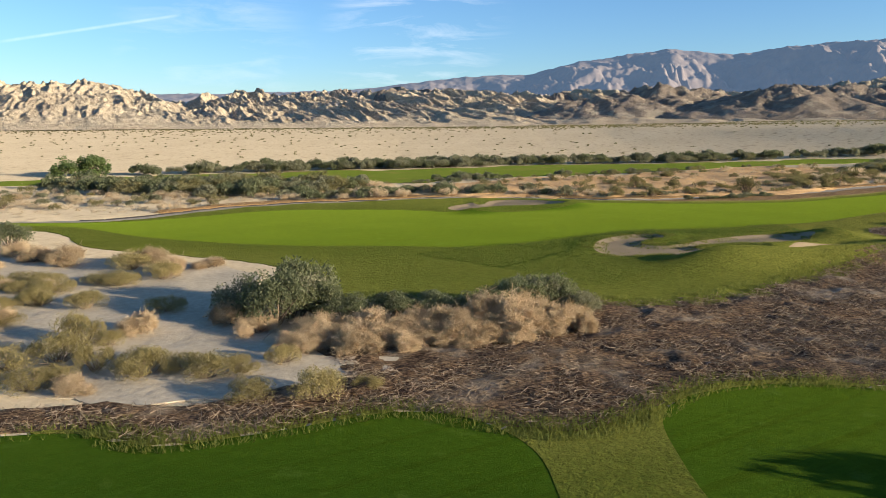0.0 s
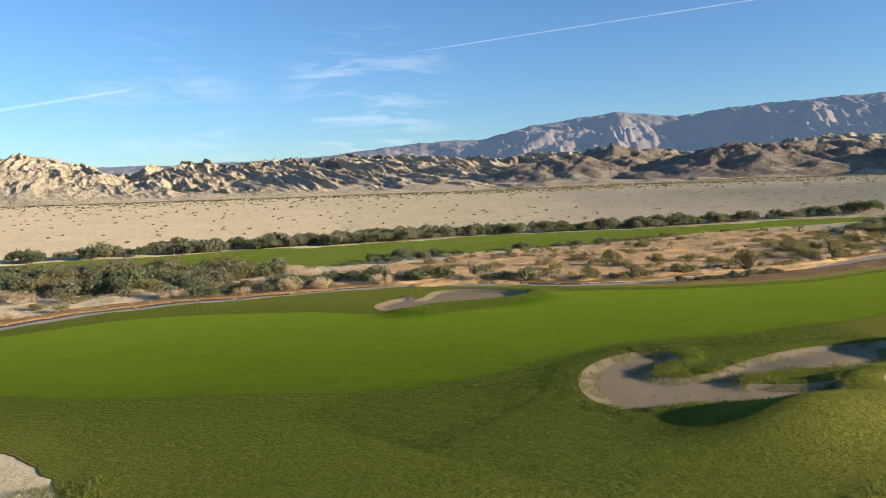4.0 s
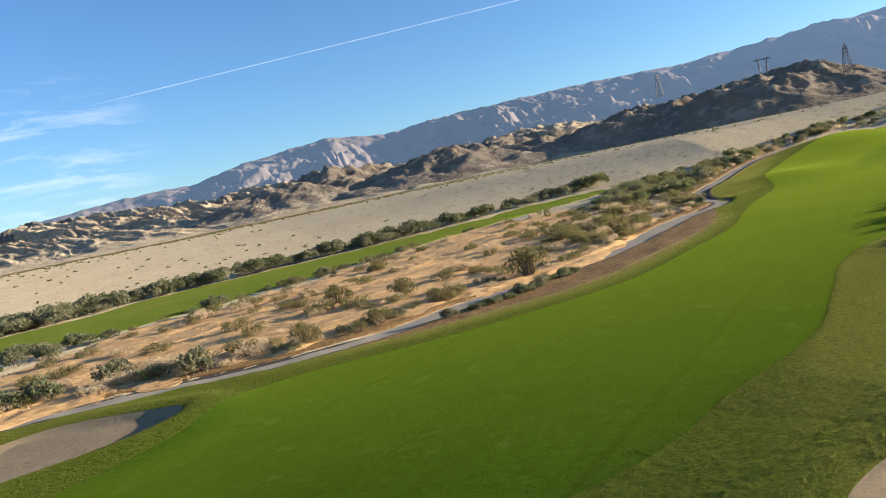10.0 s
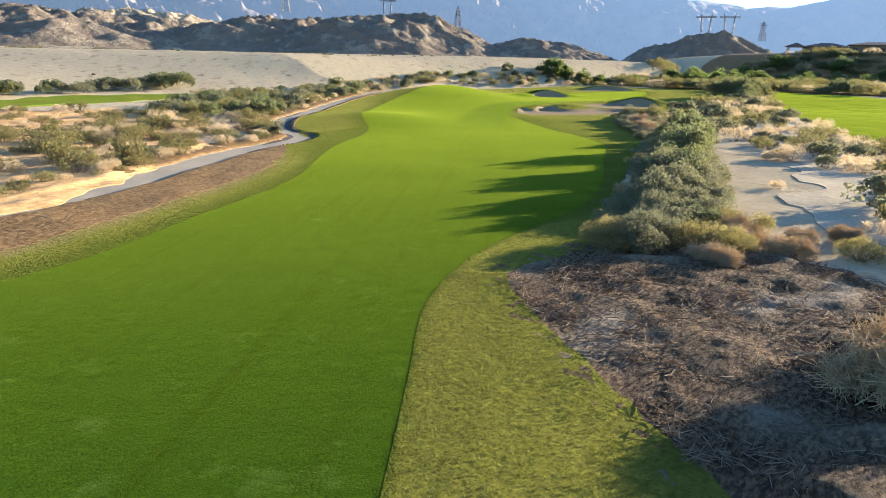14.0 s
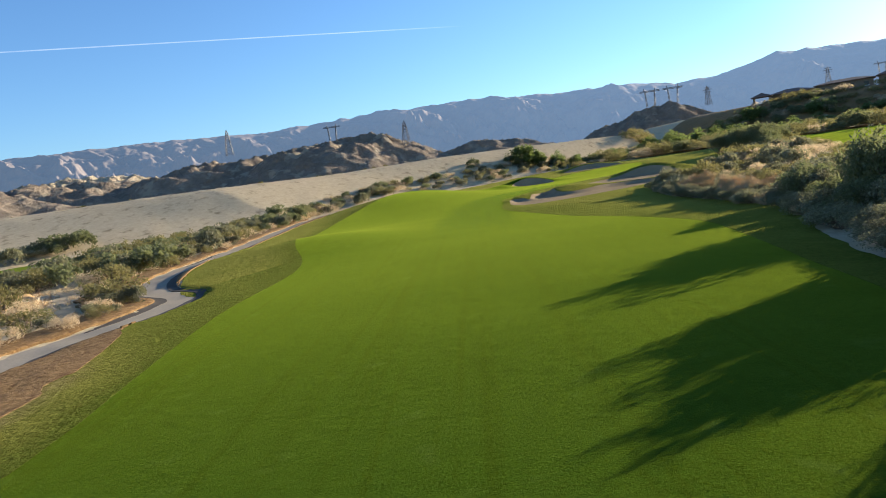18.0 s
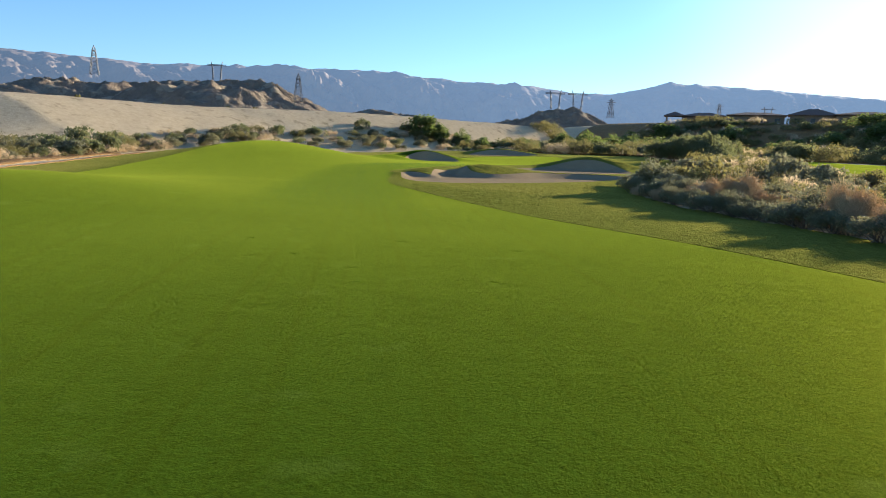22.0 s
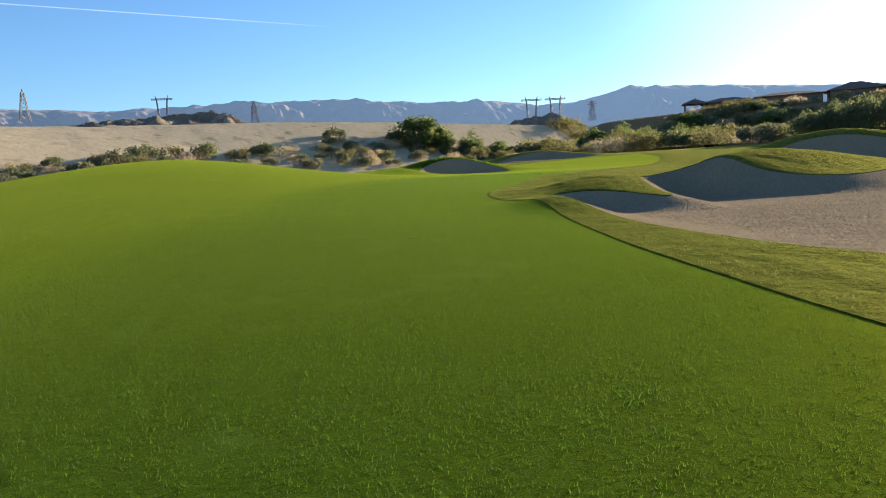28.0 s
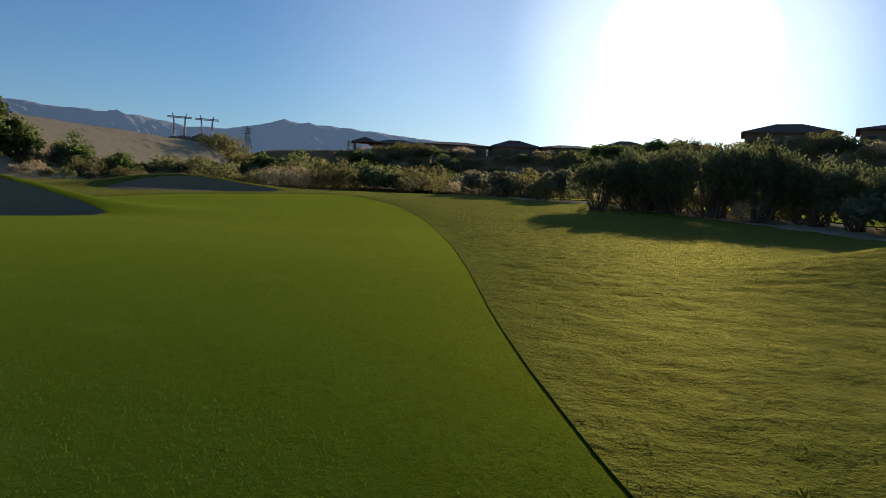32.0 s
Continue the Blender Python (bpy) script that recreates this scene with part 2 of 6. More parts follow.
M_SAND = surface("desert_sand", [(0.3, (0.455, 0.36, 0.225)), (0.7, (0.55, 0.44, 0.285))], [(0.3, (0.36, 0.275, 0.165)), (0.7, (0.57, 0.455, 0.30))], 0.05, 1.3, 0.95, 0.8, 2.5, 0.0, None, 0.5, 0.12, (0.55, 0.58, 0.74, (0.27, 0.21, 0.125)))
M_PALE = surface("pale_wash_sand", [(0.3, (0.41, 0.335, 0.23)), (0.7, (0.52, 0.43, 0.305))], [(0.3, (0.32, 0.26, 0.175)), (0.7, (0.55, 0.46, 0.325))], 0.25, 3.0, 0.95, 0.5, 4.0, 0.0, None, 0.5, 0.05, None, (0.9, 0.5, 0.15))
M_ORANGE = surface("orange_sand", [(0.3, (0.470, 0.275, 0.110)), (0.7, (0.580, 0.360, 0.165))], [(0.38, (0.175, 0.092, 0.038)), (0.60, (0.630, 0.405, 0.190))], 0.2, 1.6, 0.95, 0.8, 1.5, 0.1, (1, 3, 1))
M_LITTER = surface("dead_plant_litter", [(0.36, (0.080, 0.040, 0.020)), (0.50, (0.165, 0.098, 0.052)), (0.66, (0.330, 0.245, 0.155))], [(0.42, (0.014, 0.008, 0.005)), (0.60, (0.330, 0.215, 0.118))], 0.30, 4.2, 0.95, 1.0, 4.0, 0.1, (1, 2.2, 1), 0.6, 0.20, (0.30, 0.56, 0.70, (0.33, 0.265, 0.19)), (1.845, 1.1, 0.40))
M_ROUGH = surface("rough_grass", [(0.3, (0.062, 0.080, 0.012)), (0.7, (0.128, 0.122, 0.026))], [(0.34, (0.016, 0.024, 0.004)), (0.66, (0.190, 0.185, 0.040))], 0.12, 7.0, 1.0, 1.0, 6.0, 0.0, None, 0.55, 0.16, None, (2.4, 0.9, 0.22))
def fuzz(m, weight, tint):
    """The soft bright edge of a pile of fine blades seen flat."""
    p = m.node_tree.nodes["Principled BSDF"]
    p.inputs["Sheen Weight"].default_value, p.inputs["Sheen Roughness"].default_value = weight, 0.38
    p.inputs["Sheen Tint"].default_value = (*tint, 1)


def gloss(m, share, tint, flat=0.0):
    """The tinted gleam of leaf blades towards a low sun; flat: how much more of it there is where the turf is seen flat."""
    nt = m.node_tree
    p, out = nt.nodes["Principled BSDF"], nt.nodes["Material Output"]
    g = nt.nodes.new("ShaderNodeBsdfGlossy")
    g.inputs["Color"].default_value, g.inputs["Roughness"].default_value = (*tint, 1), 0.72
    nt.links.new(p.inputs["Normal"].links[0].from_socket, g.inputs["Normal"])
    lw = nt.nodes.new("ShaderNodeLayerWeight")
    power, add = nt.nodes.new("ShaderNodeMath"), nt.nodes.new("ShaderNodeMath")
    power.operation, add.operation = "POWER", "MULTIPLY_ADD"
    power.inputs[1].default_value, add.inputs[1].default_value, add.inputs[2].default_value = 7.0, flat, share
    nt.links.new(lw.outputs["Facing"], power.inputs[0])
    nt.links.new(power.outputs[0], add.inputs[0])
    mx = nt.nodes.new("ShaderNodeMixShader")
    nt.links.new(add.outputs[0], mx.inputs[0])
    nt.links.new(p.outputs[0], mx.inputs[1])
    nt.links.new(g.outputs[0], mx.inputs[2])
    nt.links.new(mx.outputs[0], out.inputs["Surface"])


M_FAIRWAY = surface("mown_fairway_grass", [(0.32, (0.0050, 0.031, 0.003)), (0.50, (0.0090, 0.041, 0.004)), (0.68, (0.017, 0.050, 0.006))], [(0.34, (0.0030, 0.017, 0.0014)), (0.66, (0.014, 0.053, 0.0055))], 0.05, 12.0, 1.0, 0.7, 22.0, 0.0, None, 0.5, 0.035, (0.9, 0.62, 0.74, (0.025, 0.058, 0.010)), (1.1, 0.5, 0.10), (30, 45, 0.32, (0.004, 0.019, 0.0015), 0.5))
M_BUNKER = surface("bunker_sand", [(0.3, (0.239, 0.177, 0.107)), (0.7, (0.310, 0.237, 0.149))], [(0.3, (0.173, 0.126, 0.072)), (0.7, (0.321, 0.249, 0.158))], 0.4, 6.0, 0.95, 0.8, 4.0, 0.0, (1, 3, 1, 30), 0.45, 0.05, None, (1.6, 0.6, 0.10))
fuzz(M_FAIRWAY, 0.14, (0.44, 0.62, 0.05))
gloss(M_FAIRWAY, 0.018, (0.82, 0.82, 0.09), 0.22)
fuzz(M_ROUGH, 0.12, (0.62, 0.60, 0.09))
gloss(M_ROUGH, 0.040, (0.90, 0.82, 0.20), 0.10)


def worn(m, green, soil):
    """Where the meadow grass thins out: the attribute "blend" goes from lush (0) over dry grass (1) to bare soil (2)."""
    nt = m.node_tree
    p = nt.nodes["Principled BSDF"]
    dry = p.inputs["Base Color"].links[0].from_socket
    co = nt.nodes.new("ShaderNodeTexCoord").outputs["Object"]
    at = nt.nodes.new("ShaderNodeAttribute")
    at.attribute_name = "blend"
    lush = ramp_of(nt, green)
    nt.links.new(noise_node(nt, co, 7.0, 5, 0.7), lush.inputs[0])
    mud = ramp_of(nt, soil)
    nt.links.new(noise_node(nt, co, 5.0, 5, 0.7), mud.inputs[0])
    for low, into in ((0.0, "dry"), (1.0, "soil")):
        add = nt.nodes.new("ShaderNodeMath")
        add.operation = "MULTIPLY_ADD"
        add.inputs[1].default_value = 0.9
        nt.links.new(noise_node(nt, co, 1.6, 5, 0.75), add.inputs[0])
        nt.links.new(at.outputs["Fac"], add.inputs[2])
        mr = nt.nodes.new("ShaderNodeMapRange")
        mr.inputs["From Min"].default_value, mr.inputs["From Max"].default_value = low + 0.55, low + 1.35
        nt.links.new(add.outputs[0], mr.inputs["Value"])
        dry = mix_rgb(nt, lush.outputs[0], dry, mr.outputs[0]) if into == "dry" else mix_rgb(nt, dry, mud.outputs[0], mr.outputs[0])
    nt.links.new(dry, p.inputs["Base Color"])


worn(M_ROUGH, [(0.34, (0.005, 0.020, 0.002)), (0.66, (0.028, 0.068, 0.007))], [(0.35, (0.085, 0.055, 0.026)), (0.65, (0.25, 0.18, 0.10))])
M_FARGRASS = surface("far_fairway_grass", [(0.3, (0.060, 0.105, 0.013)), (0.7, (0.110, 0.135, 0.024))], [(0.34, (0.035, 0.060, 0.008)), (0.66, (0.105, 0.130, 0.025))], 0.05, 4.0, 1.0, 0.7, 6.0, 0.0, None, 0.45, 0.08, (0.12, 0.55, 0.70, (0.125, 0.112, 0.032)))
fuzz(M_FARGRASS, 0.06, (0.5, 0.6, 0.08))
gloss(M_FARGRASS, 0.03, (0.75, 0.75, 0.12))
M_PATH = surface("cart_path_concrete", [(0.3, (0.29, 0.245, 0.185)), (0.7, (0.355, 0.305, 0.235))], [(0.3, (0.26, 0.22, 0.165)), (0.7, (0.375, 0.325, 0.25))], 0.4, 8.0, 0.85, 0.15, 20.0, 0.0)
M_BARE = surface("bare_brown_soil", [(0.3, (0.190, 0.105, 0.041)), (0.7, (0.300, 0.179, 0.075))], [(0.38, (0.060, 0.031, 0.012)), (0.62, (0.330, 0.203, 0.088))], 0.4, 4.0, 0.95, 1.0, 4.0, 0.1, None, 0.5, 0.12, None, (1.200, 0.569, 0.129))
M_BADLAND = surface("eroded_badland_rock", [(0.32, (0.36, 0.275, 0.18)), (0.68, (0.60, 0.485, 0.325))], [(0.3, (0.25, 0.19, 0.125)), (0.7, (0.62, 0.505, 0.345))], 0.012, 0.10, 0.95, 1.0, 0.14, 0.05, None, 0.5, 5.0)
M_HILL = surface("dark_rock_hill", [(0.3, (0.19, 0.148, 0.108)), (0.7, (0.30, 0.238, 0.175))], [(0.3, (0.14, 0.106, 0.079)), (0.7, (0.35, 0.28, 0.205))], 0.02, 0.15, 0.95, 1.0, 0.18, 0.05, None, 0.5, 4.0, (0.09, 0.55, 0.64, (0.36, 0.295, 0.21)))
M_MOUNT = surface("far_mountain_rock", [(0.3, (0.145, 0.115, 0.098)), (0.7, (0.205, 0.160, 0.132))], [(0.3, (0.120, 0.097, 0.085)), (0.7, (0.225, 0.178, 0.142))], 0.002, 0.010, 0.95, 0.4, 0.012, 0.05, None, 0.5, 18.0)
# dark colour for the shade below the turf bank at the kerb
M_KERB_SHADE = plain("dark_kerb", (0.06, 0.05, 0.04), 0.95, 0.0, 0.3)
M_STEM = plain("bush_stems", (0.17, 0.12, 0.08), 0.9)
M_TWIG = leafy("dry_twigs", (0.30, 0.21, 0.12), (0.60, 0.47, 0.30), (0.60, 0.46, 0.27))
M_SALT = leafy("saltbush_leaves", (0.110, 0.108, 0.060), (0.235, 0.222, 0.132), (0.21, 0.198, 0.10))
M_GREEN = leafy("green_shrub_leaves", (0.072, 0.080, 0.040), (0.165, 0.170, 0.088), (0.19, 0.20, 0.075))
M_GOLD = leafy("golden_bush_leaves", (0.18, 0.14, 0.055), (0.33, 0.265, 0.115), (0.28, 0.23, 0.07))
M_OLIVE = leafy("creosote_leaves", (0.09, 0.078, 0.032), (0.20, 0.17, 0.075), (0.23, 0.20, 0.065))
M_TREE = leafy("tree_leaves", (0.04, 0.06, 0.02), (0.11, 0.14, 0.05), (0.20, 0.25, 0.06))
M_BARK = plain("tree_bark", (0.12, 0.09, 0.065), 0.95)
M_STEEL = plain("galvanised_steel", (0.17, 0.17, 0.175), 0.7, 0.0)
M_STUCCO = plain("tan_stucco", (0.21, 0.145, 0.095), 0.9)
M_ROOF = plain("clay_roof_tiles", (0.16, 0.10, 0.075), 0.85)
M_GLASS = plain("dark_window_glass", (0.03, 0.035, 0.04), 0.1)
M_WHITE = plain("white_paint", (0.75, 0.73, 0.70), 0.6)


for dusty in (M_SAND, M_LITTER, M_BARE, M_BADLAND, M_HILL):
    dusty.node_tree.nodes["Principled BSDF"].inputs["Diffuse Roughness"].default_value = 0.3

# haze put into the rock of the far range, which never shifts: faint blue emission, more towards the sun
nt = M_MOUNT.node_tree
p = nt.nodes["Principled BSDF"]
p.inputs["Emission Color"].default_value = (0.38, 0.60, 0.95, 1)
far_co, toward, haze_glow = nt.nodes.new("ShaderNodeTexCoord"), nt.nodes.new("ShaderNodeVectorMath"), nt.nodes.new("ShaderNodeMapRange")
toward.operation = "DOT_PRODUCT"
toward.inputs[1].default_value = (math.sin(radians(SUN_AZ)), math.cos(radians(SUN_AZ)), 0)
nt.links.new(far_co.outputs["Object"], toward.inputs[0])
nt.links.new(toward.outputs["Value"], haze_glow.inputs["Value"])
haze_glow.inputs["From Min"].default_value, haze_glow.inputs["From Max"].default_value = 600, 3900
haze_glow.inputs["To Min"].default_value, haze_glow.inputs["To Max"].default_value = 0.085, 0.175
nt.links.new(haze_glow.outputs[0], p.inputs["Emission Strength"])


# ---------------------------------------------------------------- numbers for the land
def smooth(a, b, v):
    t = np.clip((v - a) / (b - a), 0, 1)
    return t * t * (3 - 2 * t)


def lattice(ix, iy, seed):
    h = (ix.astype(np.int64) * 374761393 + iy.astype(np.int64) * 668265263 + seed * 144665) & 0xFFFFFFFF
    h = ((h ^ (h >> 13)) * 1274126177) & 0xFFFFFFFF
    return ((h ^ (h >> 16)) & 0xFFFF) / 65535.0


def vnoise(x, y, seed=0):
    ix, iy = np.floor(x), np.floor(y)
    fx, fy = x - ix, y - iy
    fx, fy = fx * fx * (3 - 2 * fx), fy * fy * (3 - 2 * fy)
    a, b = lattice(ix, iy, seed), lattice(ix + 1, iy, seed)
    c, d = lattice(ix, iy + 1, seed), lattice(ix + 1, iy + 1, seed)
    return (a * (1 - fx) + b * fx) * (1 - fy) + (c * (1 - fx) + d * fx) * fy


def fbm(x, y, octaves=5, seed=0, gain=0.5):
    v, amp, tot = 0.0, 1.0, 0.0
    for o in range(octaves):
        v = v + amp * vnoise(x * 2 ** o + 17.3 * o, y * 2 ** o - 9.1 * o, seed + o)
        tot += amp
        amp *= gain
    return v / tot


def ridged(x, y, octaves=5, seed=0, gain=0.5):
    v, amp, tot = 0.0, 1.0, 0.0
    for o in range(octaves):
        v = v + amp * (1 - np.abs(2 * vnoise(x * 2 ** o + 5.7 * o, y * 2 ** o + 3.3 * o, seed + o) - 1))
        tot += amp
        amp *= gain
    return v / tot


def curve_round(pts, closed=True, steps=6):
    """A smooth line through the points (Catmull-Rom)."""
    p = np.array(pts, float)
    n = len(p)
    out = []
    for i in range(n if closed else n - 1):
        q = [p[(i + k) % n] if closed else p[min(max(i + k, 0), n - 1)] for k in (-1, 0, 1, 2)]
        for s in np.arange(steps) / steps:
            out.append(0.5 * (2 * q[1] + (q[2] - q[0]) * s + (2 * q[0] - 5 * q[1] + 4 * q[2] - q[3]) * s ** 2 + (3 * q[1] - q[0] - 3 * q[2] + q[3]) * s ** 3))
    if not closed:
        out.append(p[-1])
    return np.array(out)


def line_distance(x, y, line, closed):
    best = np.full(x.shape, 1e12)
    nxt = np.roll(line, -1, 0) if closed else line[1:]
    for (ax, ay), (bx, by) in zip(line, nxt):
        dx, dy = bx - ax, by - ay
        t = np.clip(((x - ax) * dx + (y - ay) * dy) / (dx * dx + dy * dy + 1e-12), 0, 1)
        np.minimum(best, (x - ax - t * dx) ** 2 + (y - ay - t * dy) ** 2, out=best)
    return np.sqrt(best)


def inside_depth(x, y, line):
    """Metres inside a closed outline; negative outside."""
    flip = np.zeros(x.shape, bool)
    for (ax, ay), (bx, by) in zip(line, np.roll(line, -1, 0)):
        cross = (ay > y) != (by > y)
        with np.errstate(divide="ignore", invalid="ignore"):
            flip ^= cross & (x < (bx - ax) * (y - ay) / (by - ay if by != ay else 1e-9) + ax)
    d = line_distance(x, y, line, True)
    return np.where(flip, d, -d)


class Zone:
    """A named stretch of ground with a smooth outline."""
    def strewn(self, n, seed):
        """n points at random inside."""
        p = np.random.default_rng(seed).uniform(self.lo, self.hi, (n * 8, 2))
        return p[self.depth(p[:, 0], p[:, 1]) > 0][:n].T

    def __init__(self, pts, steps=6):
        self.line = curve_round(pts, True, steps)
        self.lo, self.hi = self.line.min(0), self.line.max(0)

    def depth(self, x, y, reach=8.0):
        out = np.full(x.shape, -reach)
        near = (x > self.lo[0] - reach) & (x < self.hi[0] + reach) & (y > self.lo[1] - reach) & (y < self.hi[1] + reach)
        if near.any():
            out[near] = np.maximum(inside_depth(x[near], y[near], self.line), -reach)
        return out


BUNKERS = {   # outline, depth, lip height
    "fairway_bunker_long": (Zone([(17.6, 65.2), (19.2, 64.6), (19.4, 62.6), (17.2, 60.6), (16.8, 59.4), (18.3, 58.9), (20.5, 59.9), (23.1, 61.8), (27.6, 64.1), (31.1, 64.4), (32.6, 62.8), (31.4, 60.6), (29.1, 58.8), (26.9, 58.6), (24.2, 58.7), (21.4, 58.0), (20.5, 57.2), (22.8, 56.6), (24.9, 55.8), (24.0, 54.2), (21.8, 53.4), (18.8, 53.8), (16.7, 54.0), (14.2, 53.5), (12.7, 54.7), (12.2, 57.5), (13.3, 61.3), (15.4, 64.0)], 4), 0.24, 0.20),
    "fairway_bunker_side": (Zone([(27, 55.5), (29, 57), (33, 58.4), (36.5, 58), (37, 55.5), (31, 53), (27.5, 53.5)]), 0.36, 0.40),
    "fairway_bunker_far": (Zone([(0.6, 87.4), (1.7, 90.3), (3.3, 92.0), (5.0, 91.2), (6.4, 95.5), (9, 96.2), (13, 94), (15.4, 91.7), (14.9, 89.7), (12.4, 88), (8.1, 87), (5.5, 85.6), (3.1, 83.8), (1.4, 84.8)], 4), 0.28, 0.45),
    "greenside_bunker_large": (Zone([(128.4, 122.9), (129.0, 121.6), (128.6, 120.6), (130.5, 121.3), (133.6, 121.9), (134.4, 120.4), (132.6, 119.0), (132.8, 117.4), (134.4, 116.2), (138, 114.9), (141, 112), (140, 108), (133, 108), (126, 111), (122, 114.5), (120.9, 116.8), (121.4, 118.6), (123.4, 120.3), (125.6, 121.5)], 4), 0.32, None),
    "greenside_bunker_deep": (Zone([(163.6, 139.4), (164.4, 140.9), (166.6, 141.2), (169.6, 139.4), (171.0, 136.8), (169.6, 135.4), (167.2, 136.0), (165.0, 137.6)]), 0.85, None),
    "greenside_bunker_back": (Zone([(192, 142.5), (194.5, 143.5), (198, 140.5), (201, 135), (198.5, 133.6), (194.0, 138)]), 2.0, None),
    "greenside_bunker_upper": (Zone([(139, 118), (144, 120.2), (150, 120), (154, 116.5), (153.5, 111), (147, 109), (142, 111), (140, 114.8)]), 0.75, None),
}
MOUNDS = [   # x, y, height, half length, half width, turn
    (134.9, 118.8, 0.68, 4.2, 1.6, -38), (130.4, 122.4, 0.2, 1.6, 1.0, 10), (126.7, 122.3, 0.15, 1.3, 0.7, 25), (155.5, 114.5, 1.3, 4.6, 2.4, -80), (169.2, 140.5, 1.35, 4.8, 2.0, -42), (161.8, 141.6, 0.55, 3.0, 2.2, 20), (198.8, 140.5, 1.0, 6.0, 2.0, -55),
    (19.8, 50.2, 1.2, 4.4, 2.4, 10), (26.8, 51.0, 0.95, 5.5, 2.2, 12), (34.0, 52.8, 0.5, 5.0, 2.2, 15), (38.6, 55.8, 0.9, 2.6, 2.8, 0), (34.4, 62.2, 0.75, 2.4, 2.4, 60), (27.4, 56.6, 0.5, 2.6, 1.0, 10), (97, 124, 1.0, 11, 7, 30), (150, 152, 1.95, 27, 10, 37), (26.5, 60.0, 0.25, 3.5, 1.6, 10),
]

BASE_LINE = [(-900, 150), (-150, 130), (-73, 132), (-15, 182), (60, 186), (110, 180), (145, 170), (180, 164), (215, 152), (260, 142), (330, 160), (900, 300)]
CREST_LINE = [(-900, 480), (-150, 420), (-73, 390), (-15, 350), (60, 300), (110, 232), (145, 194), (180, 184), (215, 170), (260, 152), (330, 172), (900, 320)]
RIDGE = curve_round([(440, 190), (385, 155), (360, 125), (360, 95), (350, 66), (322, 48), (285, 36), (250, 6), (215, -60)], False, 4)


def bunker_shape(x, y):
    z = np.zeros(x.shape)
    for zone, deep, lip in BUNKERS.values():
        if lip is None:
            continue
        d = zone.depth(x, y, 6.0)
        side = smooth(-0.5, 0.9, (d - zone.depth(x + 0.73, y - 0.33, 6.0)) / 0.8)
        z += lip * np.exp(-((d + 0.9) / 1.6) ** 2) * (0.06 + 0.94 * side) * (d < 0) + lip * np.exp(-(0.9 / 1.6) ** 2) * (0.06 + 0.94 * side) * np.clip(1 - d / 0.45, 0, 1) * (d >= 0)
        z -= deep * 0.58 * smooth(-0.05, 0.9, d)
    return z


def land(x, y):
    """Height of the ground."""
    x, y = np.asarray(x, float), np.asarray(y, float)
    z = -0.4 * (1 - smooth(40, 80, x)) + 0.95 * smooth(100, 160, x) + 1.6 * smooth(165, 215, x)
    z = z + 0.16 * (fbm(x / 14.0, y / 14.0, 3, 11) - 0.5) * smooth(-10, 10, y)
    for mx, my, mh, ml, mw, turn in MOUNDS:
        c, s = math.cos(radians(turn)), math.sin(radians(turn))
        z = z + mh * np.exp(-(((x - mx) * c + (y - my) * s) / ml) ** 2 - ((-(x - mx) * s + (y - my) * c) / mw) ** 2)
    base = np.interp(x, *np.array(BASE_LINE, float).T)
    crest = np.interp(x, *np.array(CREST_LINE, float).T)
    t = np.clip((y - base) / (crest - base), 0, 1)
    z = z + (8.0 - 1.0 * smooth(100, 220, x)) * (0.35 * t + 0.65 * t * t * (3 - 2 * t)) + np.clip(y - crest, 0, 600) * 0.003
    d = line_distance(x, y, RIDGE, False)
    hill = 13.6 * (1 - smooth(12, 58, d)) * smooth(195, 250, x)
    z = np.maximum(z, hill + 1.2) * (x > 195) + z * (x <= 195)
    z = z + (fbm(x / 3.0, y / 3.0, 3, 5) - 0.5) * 0.22 * desert_share(x, y)
    z = z + bunker_shape(x, y)
    for zone, floor, lip in BUNKERS.values():
        if lip is None:
            d = zone.depth(x, y, 3.0)
            z = z + (floor - z) * smooth(-0.15, 1.1, d)
    return z - 0.15 * (1 - smooth(1.15, 1.5, line_distance(x, y, PATH_MAIN, False)))


TURF = Zone([(-75, 72), (-42, 71), (-30, 60), (-21.6, 56.2), (-14.5, 52.8), (-9.8, 48.5), (-7.9, 43), (-2.8, 41.0), (2.2, 40.6), (7.1, 40.8), (10.0, 39.6), (13.4, 40), (17.2, 41.6), (22.1, 44.9), (26.9, 48.4), (34.1, 53), (39, 60), (39.8, 66.8), (43.5, 69.2), (47.1, 73.4), (51.6, 78.5), (54, 79.8), (58, 79.3), (66, 81.7), (71.5, 83.4), (85, 88), (97, 91), (108, 97), (118, 103), (130, 106), (145, 105), (160, 106), (180, 107), (200, 112), (214, 122), (216, 138), (206, 152), (190, 160), (170, 164), (150, 164), (128, 155), (108, 142), (96, 134), (86, 125), (81, 119.5), (78, 114.6), (72, 111.2), (64, 104.2), (52, 98.2), (43, 95.0), (38, 94.8), (32, 95.0), (27.5, 95.6), (14.5, 98.3), (4, 100.5), (-6.5, 98.5), (-20.8, 93.2), (-26.7, 88.4), (-36, 78.2), (-50, 76)])
